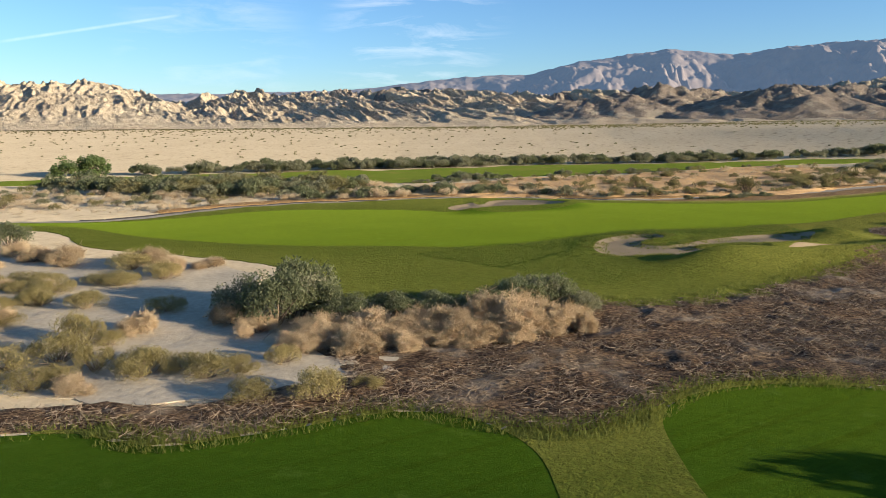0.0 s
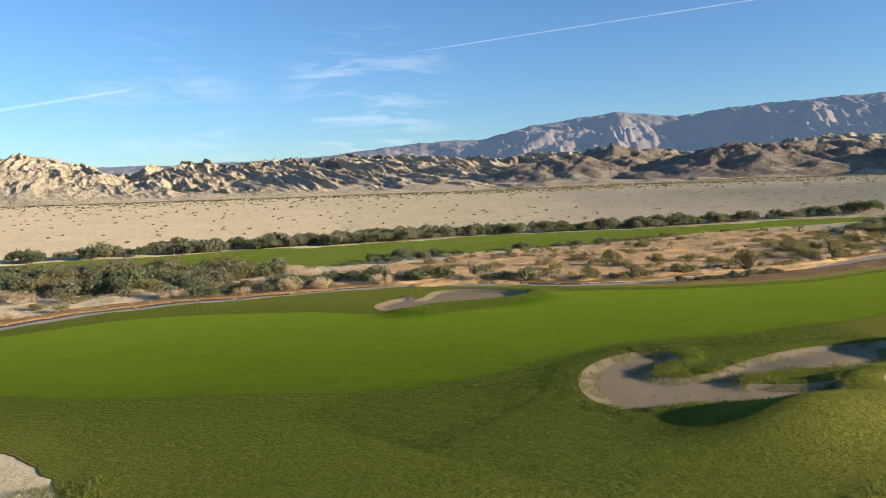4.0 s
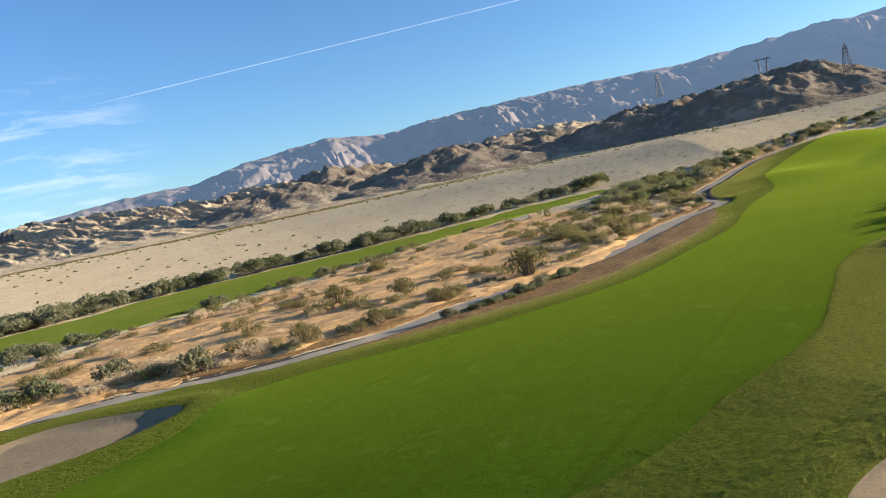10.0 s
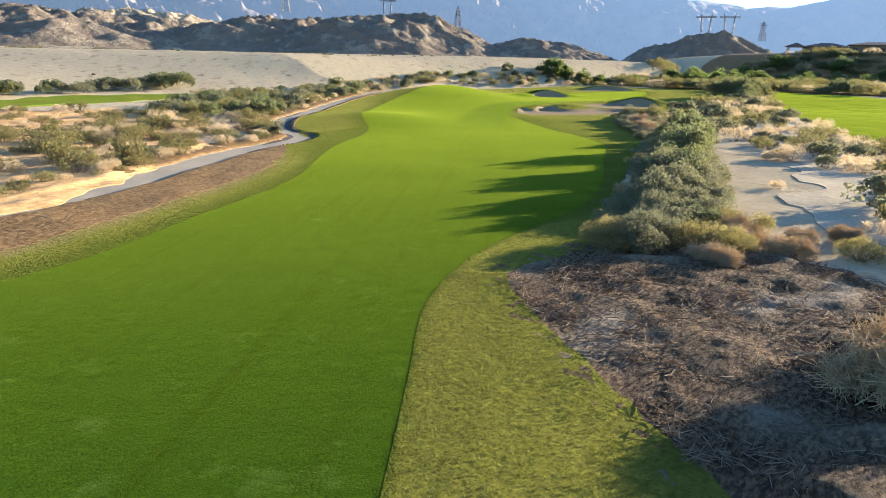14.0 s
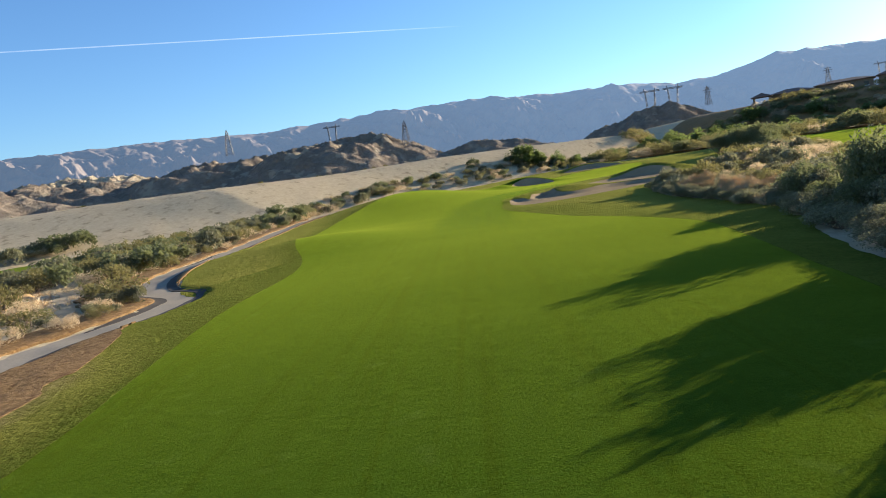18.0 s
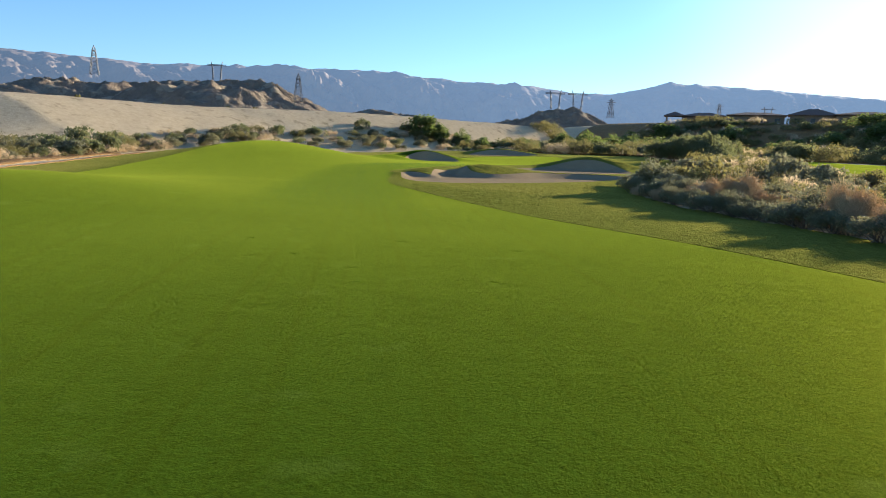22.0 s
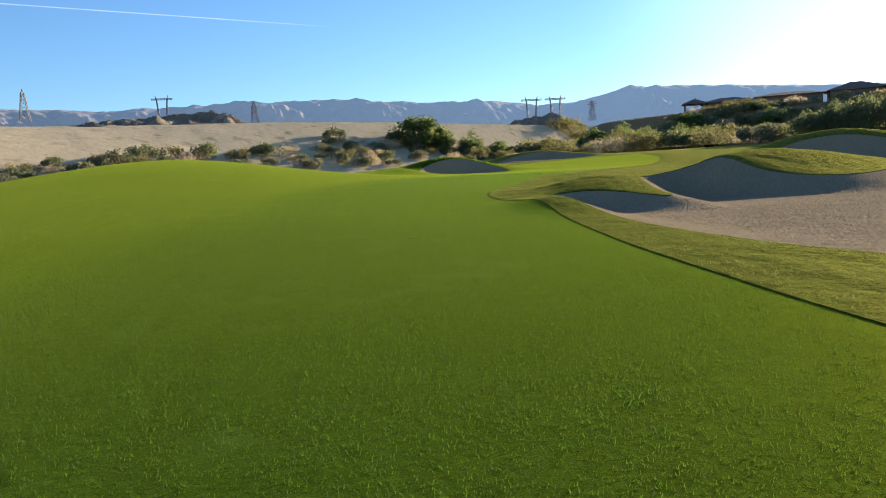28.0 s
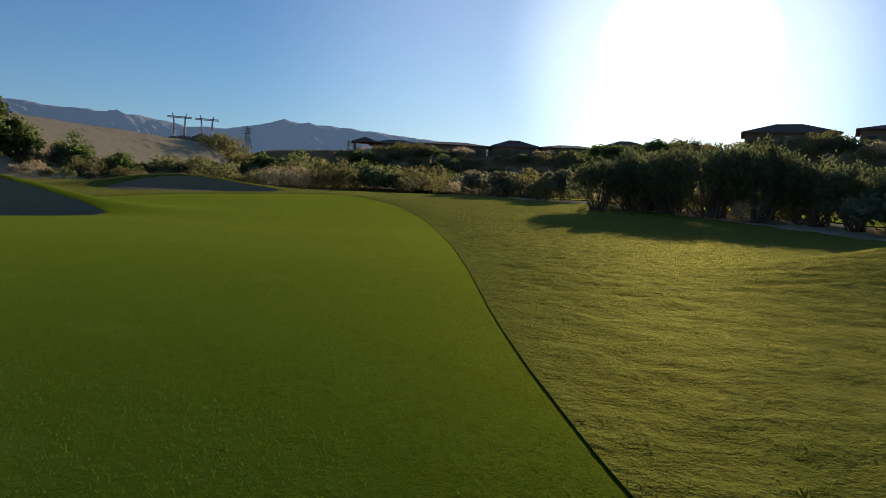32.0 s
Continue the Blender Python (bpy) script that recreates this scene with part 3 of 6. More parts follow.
FAIRWAY = Zone([(-60, 74), (-40, 73.5), (-28, 66), (-16, 61), (-5.7, 60.0), (2.7, 59.2), (7.1, 61.1), (12.5, 64.5), (18, 68.0), (26, 69), (31, 70.7), (35, 71.8), (38.4, 73.1), (41, 74.7), (45, 77.3), (49, 79.9), (53.3, 81.6), (57, 82.3), (66, 83), (75, 86), (83, 89.5), (88, 91.5), (94, 94.5), (100, 100), (106, 106.5), (110.5, 111), (114.6, 115.2), (117.8, 118.2), (121.0, 120.1), (124.0, 121.5), (126.5, 122.6), (128.3, 123.9), (130.5, 124.7), (134, 125.1), (140, 125.9), (148, 126.1), (156.5, 125.5), (163, 125.1), (175, 124.8), (188, 126), (196, 130), (190, 137), (178, 142), (170, 146), (160, 150), (150, 155), (135, 150), (116, 140), (102, 130), (93, 122), (86, 115), (74, 108), (62, 99.2), (52, 94.6), (43, 91.0), (32, 90.6), (20, 92), (14, 86), (4, 82), (-6, 86), (-20, 86), (-34, 77)])
SECOND = Zone([(-95, 122), (-60, 130), (-40, 133), (-21, 130.5), (-9, 126), (-3, 129), (1, 138), (6, 141), (10, 138), (24, 143), (40, 150), (56, 157.5), (70, 163), (90, 170), (108, 178), (112, 184), (95, 186), (78, 183), (60, 181), (40, 180), (20, 178), (8, 170), (-8, 166), (-28, 160), (-50, 152), (-75, 140)])
THIRD = Zone([(104, 62), (114, 75), (134, 84), (160, 92.5), (185, 100), (205, 107), (217, 112), (222, 106), (212, 92), (200, 78), (170, 60), (130, 48)])
TEE_A = Zone([(-30, 18), (-14.5, 22.3), (-10.6, 21.8), (-8.7, 21.5), (-5.4, 22.7), (-1.7, 24.2), (1.0, 23.5), (2.8, 21), (3.2, 17), (4, 8), (-10, 2), (-30, 4)])
TEE_B = Zone([(7.2, 21.5), (8.0, 24.4), (10, 26), (13.5, 26.8), (16.7, 26.1), (24, 24), (30, 18), (26, 8), (12, 6), (7.6, 15)])
APRON = Zone([(-40, 16), (-14.5, 22.6), (-10.6, 22.1), (-8.7, 21.8), (-5.4, 23.0), (-1.7, 24.5), (2.1, 23), (4.0, 22.5), (5.9, 23.1), (7.4, 24.4), (9.8, 26.5), (13.5, 27.2), (17, 26.6), (26, 25), (36, 18), (36, -6), (-40, -6)])
WASH = Zone([(-60, 60), (-44, 62), (-28, 55), (-17, 52), (-12, 46), (-9, 36), (-7.5, 31.2), (-3, 30.2), (1.6, 30.0), (1.0, 28.9), (-4, 27.6), (-9, 25.5), (-14, 25.6), (-30, 30), (-60, 40)])
LITTER = Zone([(-22, 22), (-14.5, 24.6), (-9, 25), (-4, 28), (-6, 33), (-3, 42), (8, 42.2), (14, 41.6), (21, 46.5), (32, 55), (37, 60), (37.5, 67), (44, 72), (50, 78.5), (53, 81), (60, 81), (64, 77), (58, 66), (56, 50), (48, 30), (32, 20), (14, 20), (-4, 18)])
ORANGE = Zone([(-4, 105), (6, 102), (20, 99.5), (40, 101), (54, 106), (66, 116), (80, 130), (84, 150), (74, 160), (58, 154), (42, 146), (28, 139), (14, 133), (2, 123), (-6, 116)])
SLOPE = Zone([(222, 112), (224, 138), (262, 148), (340, 162), (372, 150), (378, 100), (365, 52), (300, 26), (252, 30), (226, 62)])
FLATS = Zone([(63, 68), (68, 73), (82, 76.5), (96, 80), (114, 87), (128, 95), (150, 100), (172, 100), (185, 98), (165, 91), (140, 86), (118, 78), (100, 62), (80, 58), (64, 64)])
BARE = Zone([(24, 95.4), (32, 93.8), (38, 92.9), (44, 92.6), (52, 96.6), (62, 102), (70, 108.5), (72, 112), (64, 109), (54, 103.5), (44, 100.3), (36, 98.6), (29, 96.8)])
PATH_MAIN = curve_round([(-62, 77.5), (-46, 77.3), (-36, 79.2), (-27, 89.4), (-20.8, 94.2), (-14, 96.5), (-6.5, 99.7), (4, 101.6), (14.5, 99.6), (22, 97.3), (30, 97.5), (36, 99.6), (43, 101.2), (52, 103.4), (60, 107.5), (69, 112.2), (75, 114.0), (79.3, 117.0), (80.4, 120.7), (85.0, 126.6), (93.7, 134.0), (106.6, 143.0), (122.5, 153.9), (138, 162.5), (152, 166.5), (170, 167)], False)


def desert_share(x, y):
    """1 on open desert, 0 on turf."""
    core = smooth(-4, 0, -TURF.depth(x, y, 5.0))
    tee = smooth(-1, 1, y - 27)
    return core * tee


# ---------------------------------------------------------------- building helpers
def mesh_of(name, verts, faces, material, flat=False):
    """A mesh from arrays: verts (n, 3); faces (m, 3) or (m, 4)."""
    me = bpy.data.meshes.new(name)
    v, f = np.asarray(verts, np.float32), np.asarray(faces, np.int32)
    k = f.shape[1]
    me.vertices.add(len(v))
    me.vertices.foreach_set("co", v.ravel())
    me.loops.add(f.size)
    me.loops.foreach_set("vertex_index", f.ravel())
    me.polygons.add(len(f))
    me.polygons.foreach_set("loop_start", np.arange(len(f), dtype=np.int32) * k)
    me.polygons.foreach_set("use_smooth", np.full(len(f), not flat))
    me.update(calc_edges=True)
    me.materials.append(material)
    return me


def under(name, me, parent, label="", at=None):
    """A part: a mesh object under its thing."""
    ob = new(name, me)
    ob.parent = parent
    if at is not None:
        ob.matrix_basis = at
    return tagged(ob, label)


def part(name, bm, material, parent, label=""):
    """Links a bmesh as one mesh object under a thing or a part."""
    me = bpy.data.meshes.new(name)
    bm.to_mesh(me)
    bm.free()
    me.materials.append(material)
    return under(name, me, parent, label)


def thing(name, at, label, category, group=""):
    ob = new(name)
    ob.empty_display_size = 0.2
    ob.matrix_basis = at
    return tagged(ob, label, category, group)


def grid_axis(lo, hi, step, far_lo, far_hi, growth=1.18):
    core = list(np.arange(lo, hi + step / 2, step))
    s, v = step, core[-1]
    while v < far_hi:
        s *= growth
        v += s
        core.append(v)
    s, v, head = step, core[0], []
    while v > far_lo:
        s *= growth
        v -= s
        head.append(v)
    return np.array(head[::-1] + core)


def patch(name, depth_of, box, step, lift, material, label, category, skirt=0.25, kind="structure", relief=None, blend=None):
    """A layer on the ground where depth_of(x, y) > 0, cut cleanly along its edge, with a turned-down rim."""
    xs, ys = np.arange(box[0], box[2] + step, step), np.arange(box[1], box[3] + step, step)
    gx, gy = np.meshgrid(xs, ys)
    d = depth_of(gx.ravel(), gy.ravel())
    p = np.stack([gx.ravel(), gy.ravel()], 1)
    w, h = len(xs), len(ys)
    i = (np.arange(h - 1)[:, None] * w + np.arange(w - 1)).ravel()
    tri = np.concatenate([np.stack([i, i + 1, i + w + 1], 1), np.stack([i, i + w + 1, i + w], 1)])
    tri = tri[(d[tri] > 0).any(1)]
    n_in = (d[tri] > 0).sum(1)
    pts = [p[tri[n_in == 3]].reshape(-1, 2)]
    tris = len(pts[0]) // 3
    rim = []

    def cut(a, b):
        t = d[a] / (d[a] - d[b])
        return p[a] + (p[b] - p[a]) * t[:, None]
    for want in (1, 2):
        sub = tri[n_in == want]
        if not len(sub):
            continue
        odd = (d[sub] > 0) == (want == 1)
        k = odd.argmax(1)
        r = np.arange(len(sub))
        a, b, c = sub[r, k], sub[r, (k + 1) % 3], sub[r, (k + 2) % 3]
        ab, ac = cut(a, b), cut(a, c)
        if want == 1:
            pts.append(np.stack([p[a], ab, ac], 1).reshape(-1, 2))
            rim.append(np.stack([ab, ac], 1))
        else:
            pts.append(np.stack([ab, p[b], p[c]], 1).reshape(-1, 2))
            pts.append(np.stack([ab, p[c], ac], 1).reshape(-1, 2))
            rim.append(np.stack([ac, ab], 1))
    allp = np.concatenate(pts)
    key, inv = np.unique(np.round(allp * 200).astype(np.int64), axis=0, return_inverse=True)
    key = key / 200.0
    f = inv.reshape(-1, 3)
    f = f[(f[:, 0] != f[:, 1]) & (f[:, 1] != f[:, 2]) & (f[:, 0] != f[:, 2])]
    z = land(key[:, 0], key[:, 1]) + lift
    if relief is not None:
        z = z + relief(key[:, 0], key[:, 1]) * smooth(0.0, 0.8, depth_of(key[:, 0], key[:, 1]))
    v = np.concatenate([key, z[:, None]], 1)
    if rim:
        e = np.concatenate(rim).reshape(-1, 2)
        ze = land(e[:, 0], e[:, 1]) + lift
        top, low = np.concatenate([e, ze[:, None]], 1), np.concatenate([e, ze[:, None] - skirt], 1)
        n0, m = len(v), len(e) // 2
        v = np.concatenate([v, top, low])
        a = n0 + np.arange(m) * 2
        b, c, dd = a + 1, a + 2 * m, a + 2 * m + 1
        f = np.concatenate([f, np.stack([a, c, b], 1), np.stack([b, c, dd], 1)])
    me = mesh_of(name, v, f, material)
    if blend is not None:
        me.attributes.new("blend", "FLOAT", "POINT").data.foreach_set("value", blend(v[:, 0], v[:, 1]).astype(np.float32))
    return tagged(new(name, me), label, category, "", kind)


def zone_box(*zones, pad=1.0):
    return (min(z.lo[0] for z in zones) - pad, min(z.lo[1] for z in zones) - pad, max(z.hi[0] for z in zones) + pad, max(z.hi[1] for z in zones) + pad)


def bunker_depth(x, y):
    return np.max([z.depth(x, y, 4.0) for z, _, _ in BUNKERS.values()], axis=0)


# ---------------------------------------------------------------- the ground
gxs = grid_axis(-46, 206, 0.6, -4800, 4800, 1.08)
gys = grid_axis(2, 178, 0.6, -4800, 4800)
GX, GY = np.meshgrid(gxs, gys)
gz = land(GX.ravel(), GY.ravel())
gz0 = gz.copy()
for zone in (TURF, SECOND, THIRD, APRON):
    gz -= 0.35 * smooth(0.7, 1.5, zone.depth(GX.ravel(), GY.ravel(), 3.0))
gw = len(gxs)
gi = (np.arange(len(gys) - 1)[:, None] * gw + np.arange(gw - 1)).ravel()
ground = new("ground", mesh_of("ground", np.stack([GX.ravel(), GY.ravel(), gz], 1), np.stack([gi, gi + 1, gi + gw + 1, gi + gw], 1), M_SAND))
tagged(ground, "pale tan desert sand plain rising to a long bank", "ground", "", "structure")

edge_wobble = lambda x, y, a, s: a * (fbm(x / s, y / s, 3, 77) - 0.5)
patch("wash_sand", lambda x, y: WASH.depth(x, y) + edge_wobble(x, y, 2.0, 3.0), zone_box(WASH), 0.5, 0.05, M_PALE, "smooth pale sand wash between desert bushes", "ground")
patch("flats_sand", lambda x, y: FLATS.depth(x, y) + edge_wobble(x, y, 5.0, 5.0), zone_box(FLATS), 0.6, 0.05, M_PALE, "whitish open sand flats with scattered bushes", "ground")
patch("slope_soil", lambda x, y: SLOPE.depth(x, y) + edge_wobble(x, y, 8.0, 12.0), zone_box(SLOPE), 3.0, 0.45, M_BARE, "brown shrub-covered soil slope below the houses", "ground")
patch("orange_sand", lambda x, y: ORANGE.depth(x, y) + edge_wobble(x, y, 8.0, 6.0), zone_box(ORANGE), 0.3, 0.07, M_ORANGE, "orange rippled desert sand with dead stalks", "ground", relief=lambda x, y: 0.20 * ridged((y - 0.35 * x + 1.2 * fbm(x / 5, y / 5, 2, 62)) / 1.5, (x + 0.35 * y) / 7.0, 2, 61) ** 2 + 0.10 * fbm(x / 0.8, y / 0.8, 2, 60))
patch("plant_litter", lambda x, y: np.minimum(LITTER.depth(x, y) + edge_wobble(x, y, 3.0, 3.0), np.minimum(0.7 - TURF.depth(x, y), -APRON.depth(x, y))), zone_box(LITTER), 0.22, 0.035, M_LITTER, "brown dead plant litter and broken stalks on soil", "ground", relief=lambda x, y: (0.30 * np.maximum(fbm(x / 0.8, y / 0.8, 3, 63) - 0.40, 0) + 0.40 * np.maximum(fbm(x / 3.0, y / 3.0, 2, 64) - 0.5, 0)) * smooth(0.3, 1.6, -TURF.depth(x, y, 3.0)))
patch("bare_soil", lambda x, y: np.minimum(np.minimum(BARE.depth(x, y) + edge_wobble(x, y, 2.0, 2.0), 0.5 - TURF.depth(x, y)), line_distance(x, y, PATH_MAIN, False) - 1.3), zone_box(BARE), 0.3, 0.05, M_BARE, "brown soil and dead litter strip beside the fairway", "ground", relief=lambda x, y: 0.15 * np.maximum(fbm(x / 0.7, y / 0.7, 3, 63) - 0.4, 0))
patch("tee_apron", lambda x, y: np.minimum(APRON.depth(x, y) + edge_wobble(x, y, 0.5, 0.8), np.minimum(-TEE_A.depth(x, y), -TEE_B.depth(x, y))), (-41, -7, 37, 29), 0.4, 0.06, M_ROUGH, "yellow-green uneven rough grass round the tees", "grass", blend=lambda x, y: 0.35 + 0.5 * smooth(4, 0, APRON.depth(x, y, 6.0)))
patch("tee_lawn", lambda x, y: TEE_A.depth(x, y), zone_box(TEE_A), 0.5, 0.05, M_FAIRWAY, "dark green closely mown tee lawn", "lawn")
patch("tee_lawn", lambda x, y: TEE_B.depth(x, y), zone_box(TEE_B), 0.5, 0.05, M_FAIRWAY, "dark green closely mown tee lawn", "lawn")
def near_box(x, y):
    """Metres inside the stretch of rough that is passed low."""
    return np.minimum(np.minimum(x - 109, 178 - x), np.minimum(y - 106, 126.5 - y))


def rough_wear(x, y):
    """How dry the rough is: lush where it runs into the fairway, drier outwards, bare along the soil strip."""
    out, edge = -FAIRWAY.depth(x, y, 16.0), TURF.depth(x, y, 6.0)
    reach = 9.0 * (1 - smooth(24, 38, x)) + 5.0 * smooth(20, 30, x) * (1 - smooth(66, 74, x)) * (y > 86) + 7.0 * smooth(60, 68, x) * (1 - smooth(114, 121, x)) * (y < 117) + 2.2 * smooth(60, 72, x) * (y > 100) + 3.0 * smooth(121, 124, x) * (1 - smooth(134, 140, x)) + 0.3
    soil = (1 - smooth(0.0, 3.4, edge)) * smooth(18, 26, x) * (1 - smooth(66, 74, x)) * (y > 88)
    south = 0.25 * (1 - smooth(0.0, 7.0, edge)) * (1 - smooth(20, 36, x)) * (y < 60)
    return 0.3 * np.exp(-((x - 22) / 7.0) ** 2 - ((y - 49) / 3.0) ** 2) + np.clip(out / reach, 0, 1) * (0.35 + 0.65 * smooth(20, 36, x)) + soil * 1.5 + south


def bank_relief(x, y):
    """Tussocks of the rough that is passed low."""
    return 0.05 * (ridged(x / 0.42, y / 0.36, 2, 88) - 0.6)


def rough_depth(x, y):
    return np.minimum(np.minimum(TURF.depth(x, y) + edge_wobble(x, y, 0.6, 0.9), -FAIRWAY.depth(x, y)), -bunker_depth(x, y))


patch("rough", lambda x, y: np.minimum(rough_depth(x, y), -near_box(x, y)), zone_box(TURF), 0.4, 0.036, M_ROUGH, "tufty yellow-green rough grass along the fairway", "grass", blend=rough_wear)
patch("rough_bank", lambda x, y: np.minimum(rough_depth(x, y), near_box(x, y)), (108, 105, 179, 128), 0.13, 0.038, M_ROUGH, "lumpy yellow-green rough grass round the bunkers", "grass", relief=bank_relief, blend=rough_wear)
patch("fairway", lambda x, y: np.minimum(FAIRWAY.depth(x, y), -bunker_depth(x, y)), zone_box(FAIRWAY), 0.45, 0.03, M_FAIRWAY, "bright green closely mown golf fairway", "lawn")
patch("second_fairway", lambda x, y: SECOND.depth(x, y) + edge_wobble(x, y, 7.0, 12.0), zone_box(SECOND), 0.7, 0.09, M_FARGRASS, "green mown fairway beyond the cart path", "lawn")
patch("third_fairway", lambda x, y: THIRD.depth(x, y), zone_box(THIRD), 0.8, 0.08, M_FAIRWAY, "sunlit green fairway below the houses", "lawn")
for bname, (zone, _, _) in BUNKERS.items():
    patch(bname, lambda x, y, zone=zone: zone.depth(x, y), zone_box(zone), 0.22, 0.025, M_BUNKER, "raked pale sand bunker with a raised grass lip", "bunker")
patch("path_verge", lambda x, y: np.minimum(3.8 + edge_wobble(x, y, 2.4, 2.5) - line_distance(x, y, PATH_MAIN, False), np.minimum(line_distance(x, y, PATH_MAIN, False) - 1.3, np.minimum(-TURF.depth(x, y), -BARE.depth(x, y)))), (-34, 84, 140, 168), 0.35, 0.10, M_BARE, "brown soil verge with dead litter beside the cart path", "ground")
# shade of the turf bank and kerb face, laid down as a dark strip
patch("path_kerb", lambda x, y: np.minimum(np.minimum(line_distance(x, y, PATH_MAIN, False) - 0.72, 1.28 - line_distance(x, y, PATH_MAIN, False)), TURF.depth(x, y, 6.0) + 2.3), (-40, 78, 172, 169), 0.35, 0.05, M_KERB_SHADE, "dark strip of kerb and bank shade along the turf side of the cart path", "kerb")
patch("cart_path", lambda x, y: 1.15 - line_distance(x, y, PATH_MAIN, False), (PATH_MAIN[:, 0].min() - 2, PATH_MAIN[:, 1].min() - 2, PATH_MAIN[:, 0].max() + 2, PATH_MAIN[:, 1].max() + 2), 0.4, 0.03, M_PATH, "narrow concrete cart path beside a painted kerb shade strip", "path")


# ---------------------------------------------------------------- hills and mountains
def polar_range(name, az0, az1, r0, r1, naz, nr, height_of, material, label, centre=(70, 90)):
    az = np.radians(np.linspace(az0, az1, naz))
    r = np.linspace(r0, r1, nr)
    A, R = np.meshgrid(az, r)
    x, y = centre[0] + R * np.sin(A), centre[1] + R * np.cos(A)
    z = height_of(np.degrees(A), R, x, y)
    i = (np.arange(nr - 1)[:, None] * naz + np.arange(naz - 1)).ravel()
    v = np.stack([x.ravel(), y.ravel(), z.ravel()], 1)
    me = mesh_of(name, v, np.stack([i, i + naz, i + naz + 1, i + 1], 1), material)
    return tagged(new(name, me), label, "mountain", "", "structure")


SKYLINE = [(-60, 1.8), (-35, 2.2), (-21, 2.4), (-8, 2.8), (0, 3.7), (6, 3.9), (10, 4.8), (14, 5.3), (17, 5.5), (21, 4.9), (25, 5.3), (36, 5.7), (44, 5.4), (54, 5.85), (61, 5.8), (67, 5.3), (73, 5.1), (76, 4.6), (79, 4.7), (83, 5.5), (88, 5.2), (94, 4.6), (100, 4.1), (120, 3.4), (150, 2.6)]


def mountain_z(az, r, x, y):
    el = np.interp(az, *np.array(SKYLINE, float).T)
    top = 4000 * np.tan(np.radians(el))
    prof = smooth(2500, 3900, r) ** 1.1
    run = np.radians(az) * 3300 + 260 * (fbm(x / 600, y / 600, 3, 19) - 0.5) + 0.35 * (r - 3300)
    rock = 0.42 * ridged(run / 430, r / 1500, 3, 3, 0.5) + 0.36 * ridged(run / 150 + r / 700, r / 620, 3, 23, 0.55) + 0.22 * ridged(x / 95, y / 95, 4, 13, 0.55)
    return 4 + top * (prof * (0.955 + 0.045 * ridged(az / 1.5, r * 0, 3, 8)) + (rock - 0.77) * 1.35 * np.sin(np.pi * np.clip(prof, 0, 1)) + (rock - 0.6) * 0.04 * prof)


# the range carries its haze as emission of the rock
polar_range("backdrop_mountains", -60, 150, 2450, 4100, 1700, 140, mountain_z, M_MOUNT, "blue-grey folded desert mountain range with painted haze glow")

BADTOP = [(-40, 2.5), (-31, 2.6), (-27.5, 3.1), (-22, 2.2), (-19, 1.7), (-14, 2.3), (-9.7, 2.8), (-6.6, 3.1), (-2.7, 3.0), (3, 2.7), (6.5, 2.4), (12.8, 2.8), (17, 2.5), (20.5, 2.1), (25, 2.2), (28, 2.6), (33, 2.6), (40, 1.4), (48, 0.5)]


def badland_z(az, r, x, y):
    """Rows of gullied spurs that climb away from the plain; smoother hills to the west."""
    calm = smooth(10, 24, -az)
    top = 850 * np.tan(np.radians(np.interp(az, *np.array(BADTOP, float).T))) * (1.0 + 0.12 * calm - 0.22 * smooth(-16, -6, az))
    prof = np.clip((r + 50 * (fbm(az / 4.0, az * 0, 3, 21) - 0.5) - 500) / 370, 0, 1) ** 1.25 * (1 - 0.3 * smooth(890, 980, r))
    u, v = x + 0.45 * y + 26 * fbm(x / 70, y / 70, 3, 4), y - 0.45 * x
    spur = 0.46 * ridged(u / 44, v / 170, 3, 31, 0.5) + 0.36 * ridged(u / 15, v / 90, 3, 33, 0.5) + 0.18 * ridged(u / 5.5, v / 26, 2, 35, 0.5)
    height = (6 + 17 * prof) * (1 - 0.35 * calm) * smooth(0.0, 0.25, prof)
    return 8.0 + top * prof * 0.86 + height * (spur - 0.55) * 1.9 + 2.5 * prof


polar_range("badland_hills", -46, 48, 490, 980, 1500, 180, badland_z, M_BADLAND, "tan eroded badland hills cut by dark gullies", (0, 0))


def dark_ridge_z(az, r, x, y):
    top = 900 * np.tan(np.radians(np.interp(az, *np.array(BADTOP, float).T))) * smooth(-21, -13, az)
    run = np.radians(az) * 860 + 30 * fbm(x / 80, y / 80, 3, 6)
    prof = smooth(740, 890, r + 40 * (fbm(az / 2.0, az * 0, 3, 25) - 0.5)) * (1 - 0.4 * smooth(930, 1010, r))
    spur = (0.6 * ridged(run / 40, r / 260, 4, 71, 0.5) + 0.4 * ridged(run / 14, r / 140, 4, 73, 0.55)) ** 1.3
    return 6 + top * prof * (0.52 + 0.62 * spur) + 2.0 * prof * ridged(x / 10, y / 10, 3, 9)


polar_range("dark_ridge", -22, 46, 720, 1010, 900, 90, dark_ridge_z, M_HILL, "dark brown gullied rock ridge behind the badlands", (0, 0))


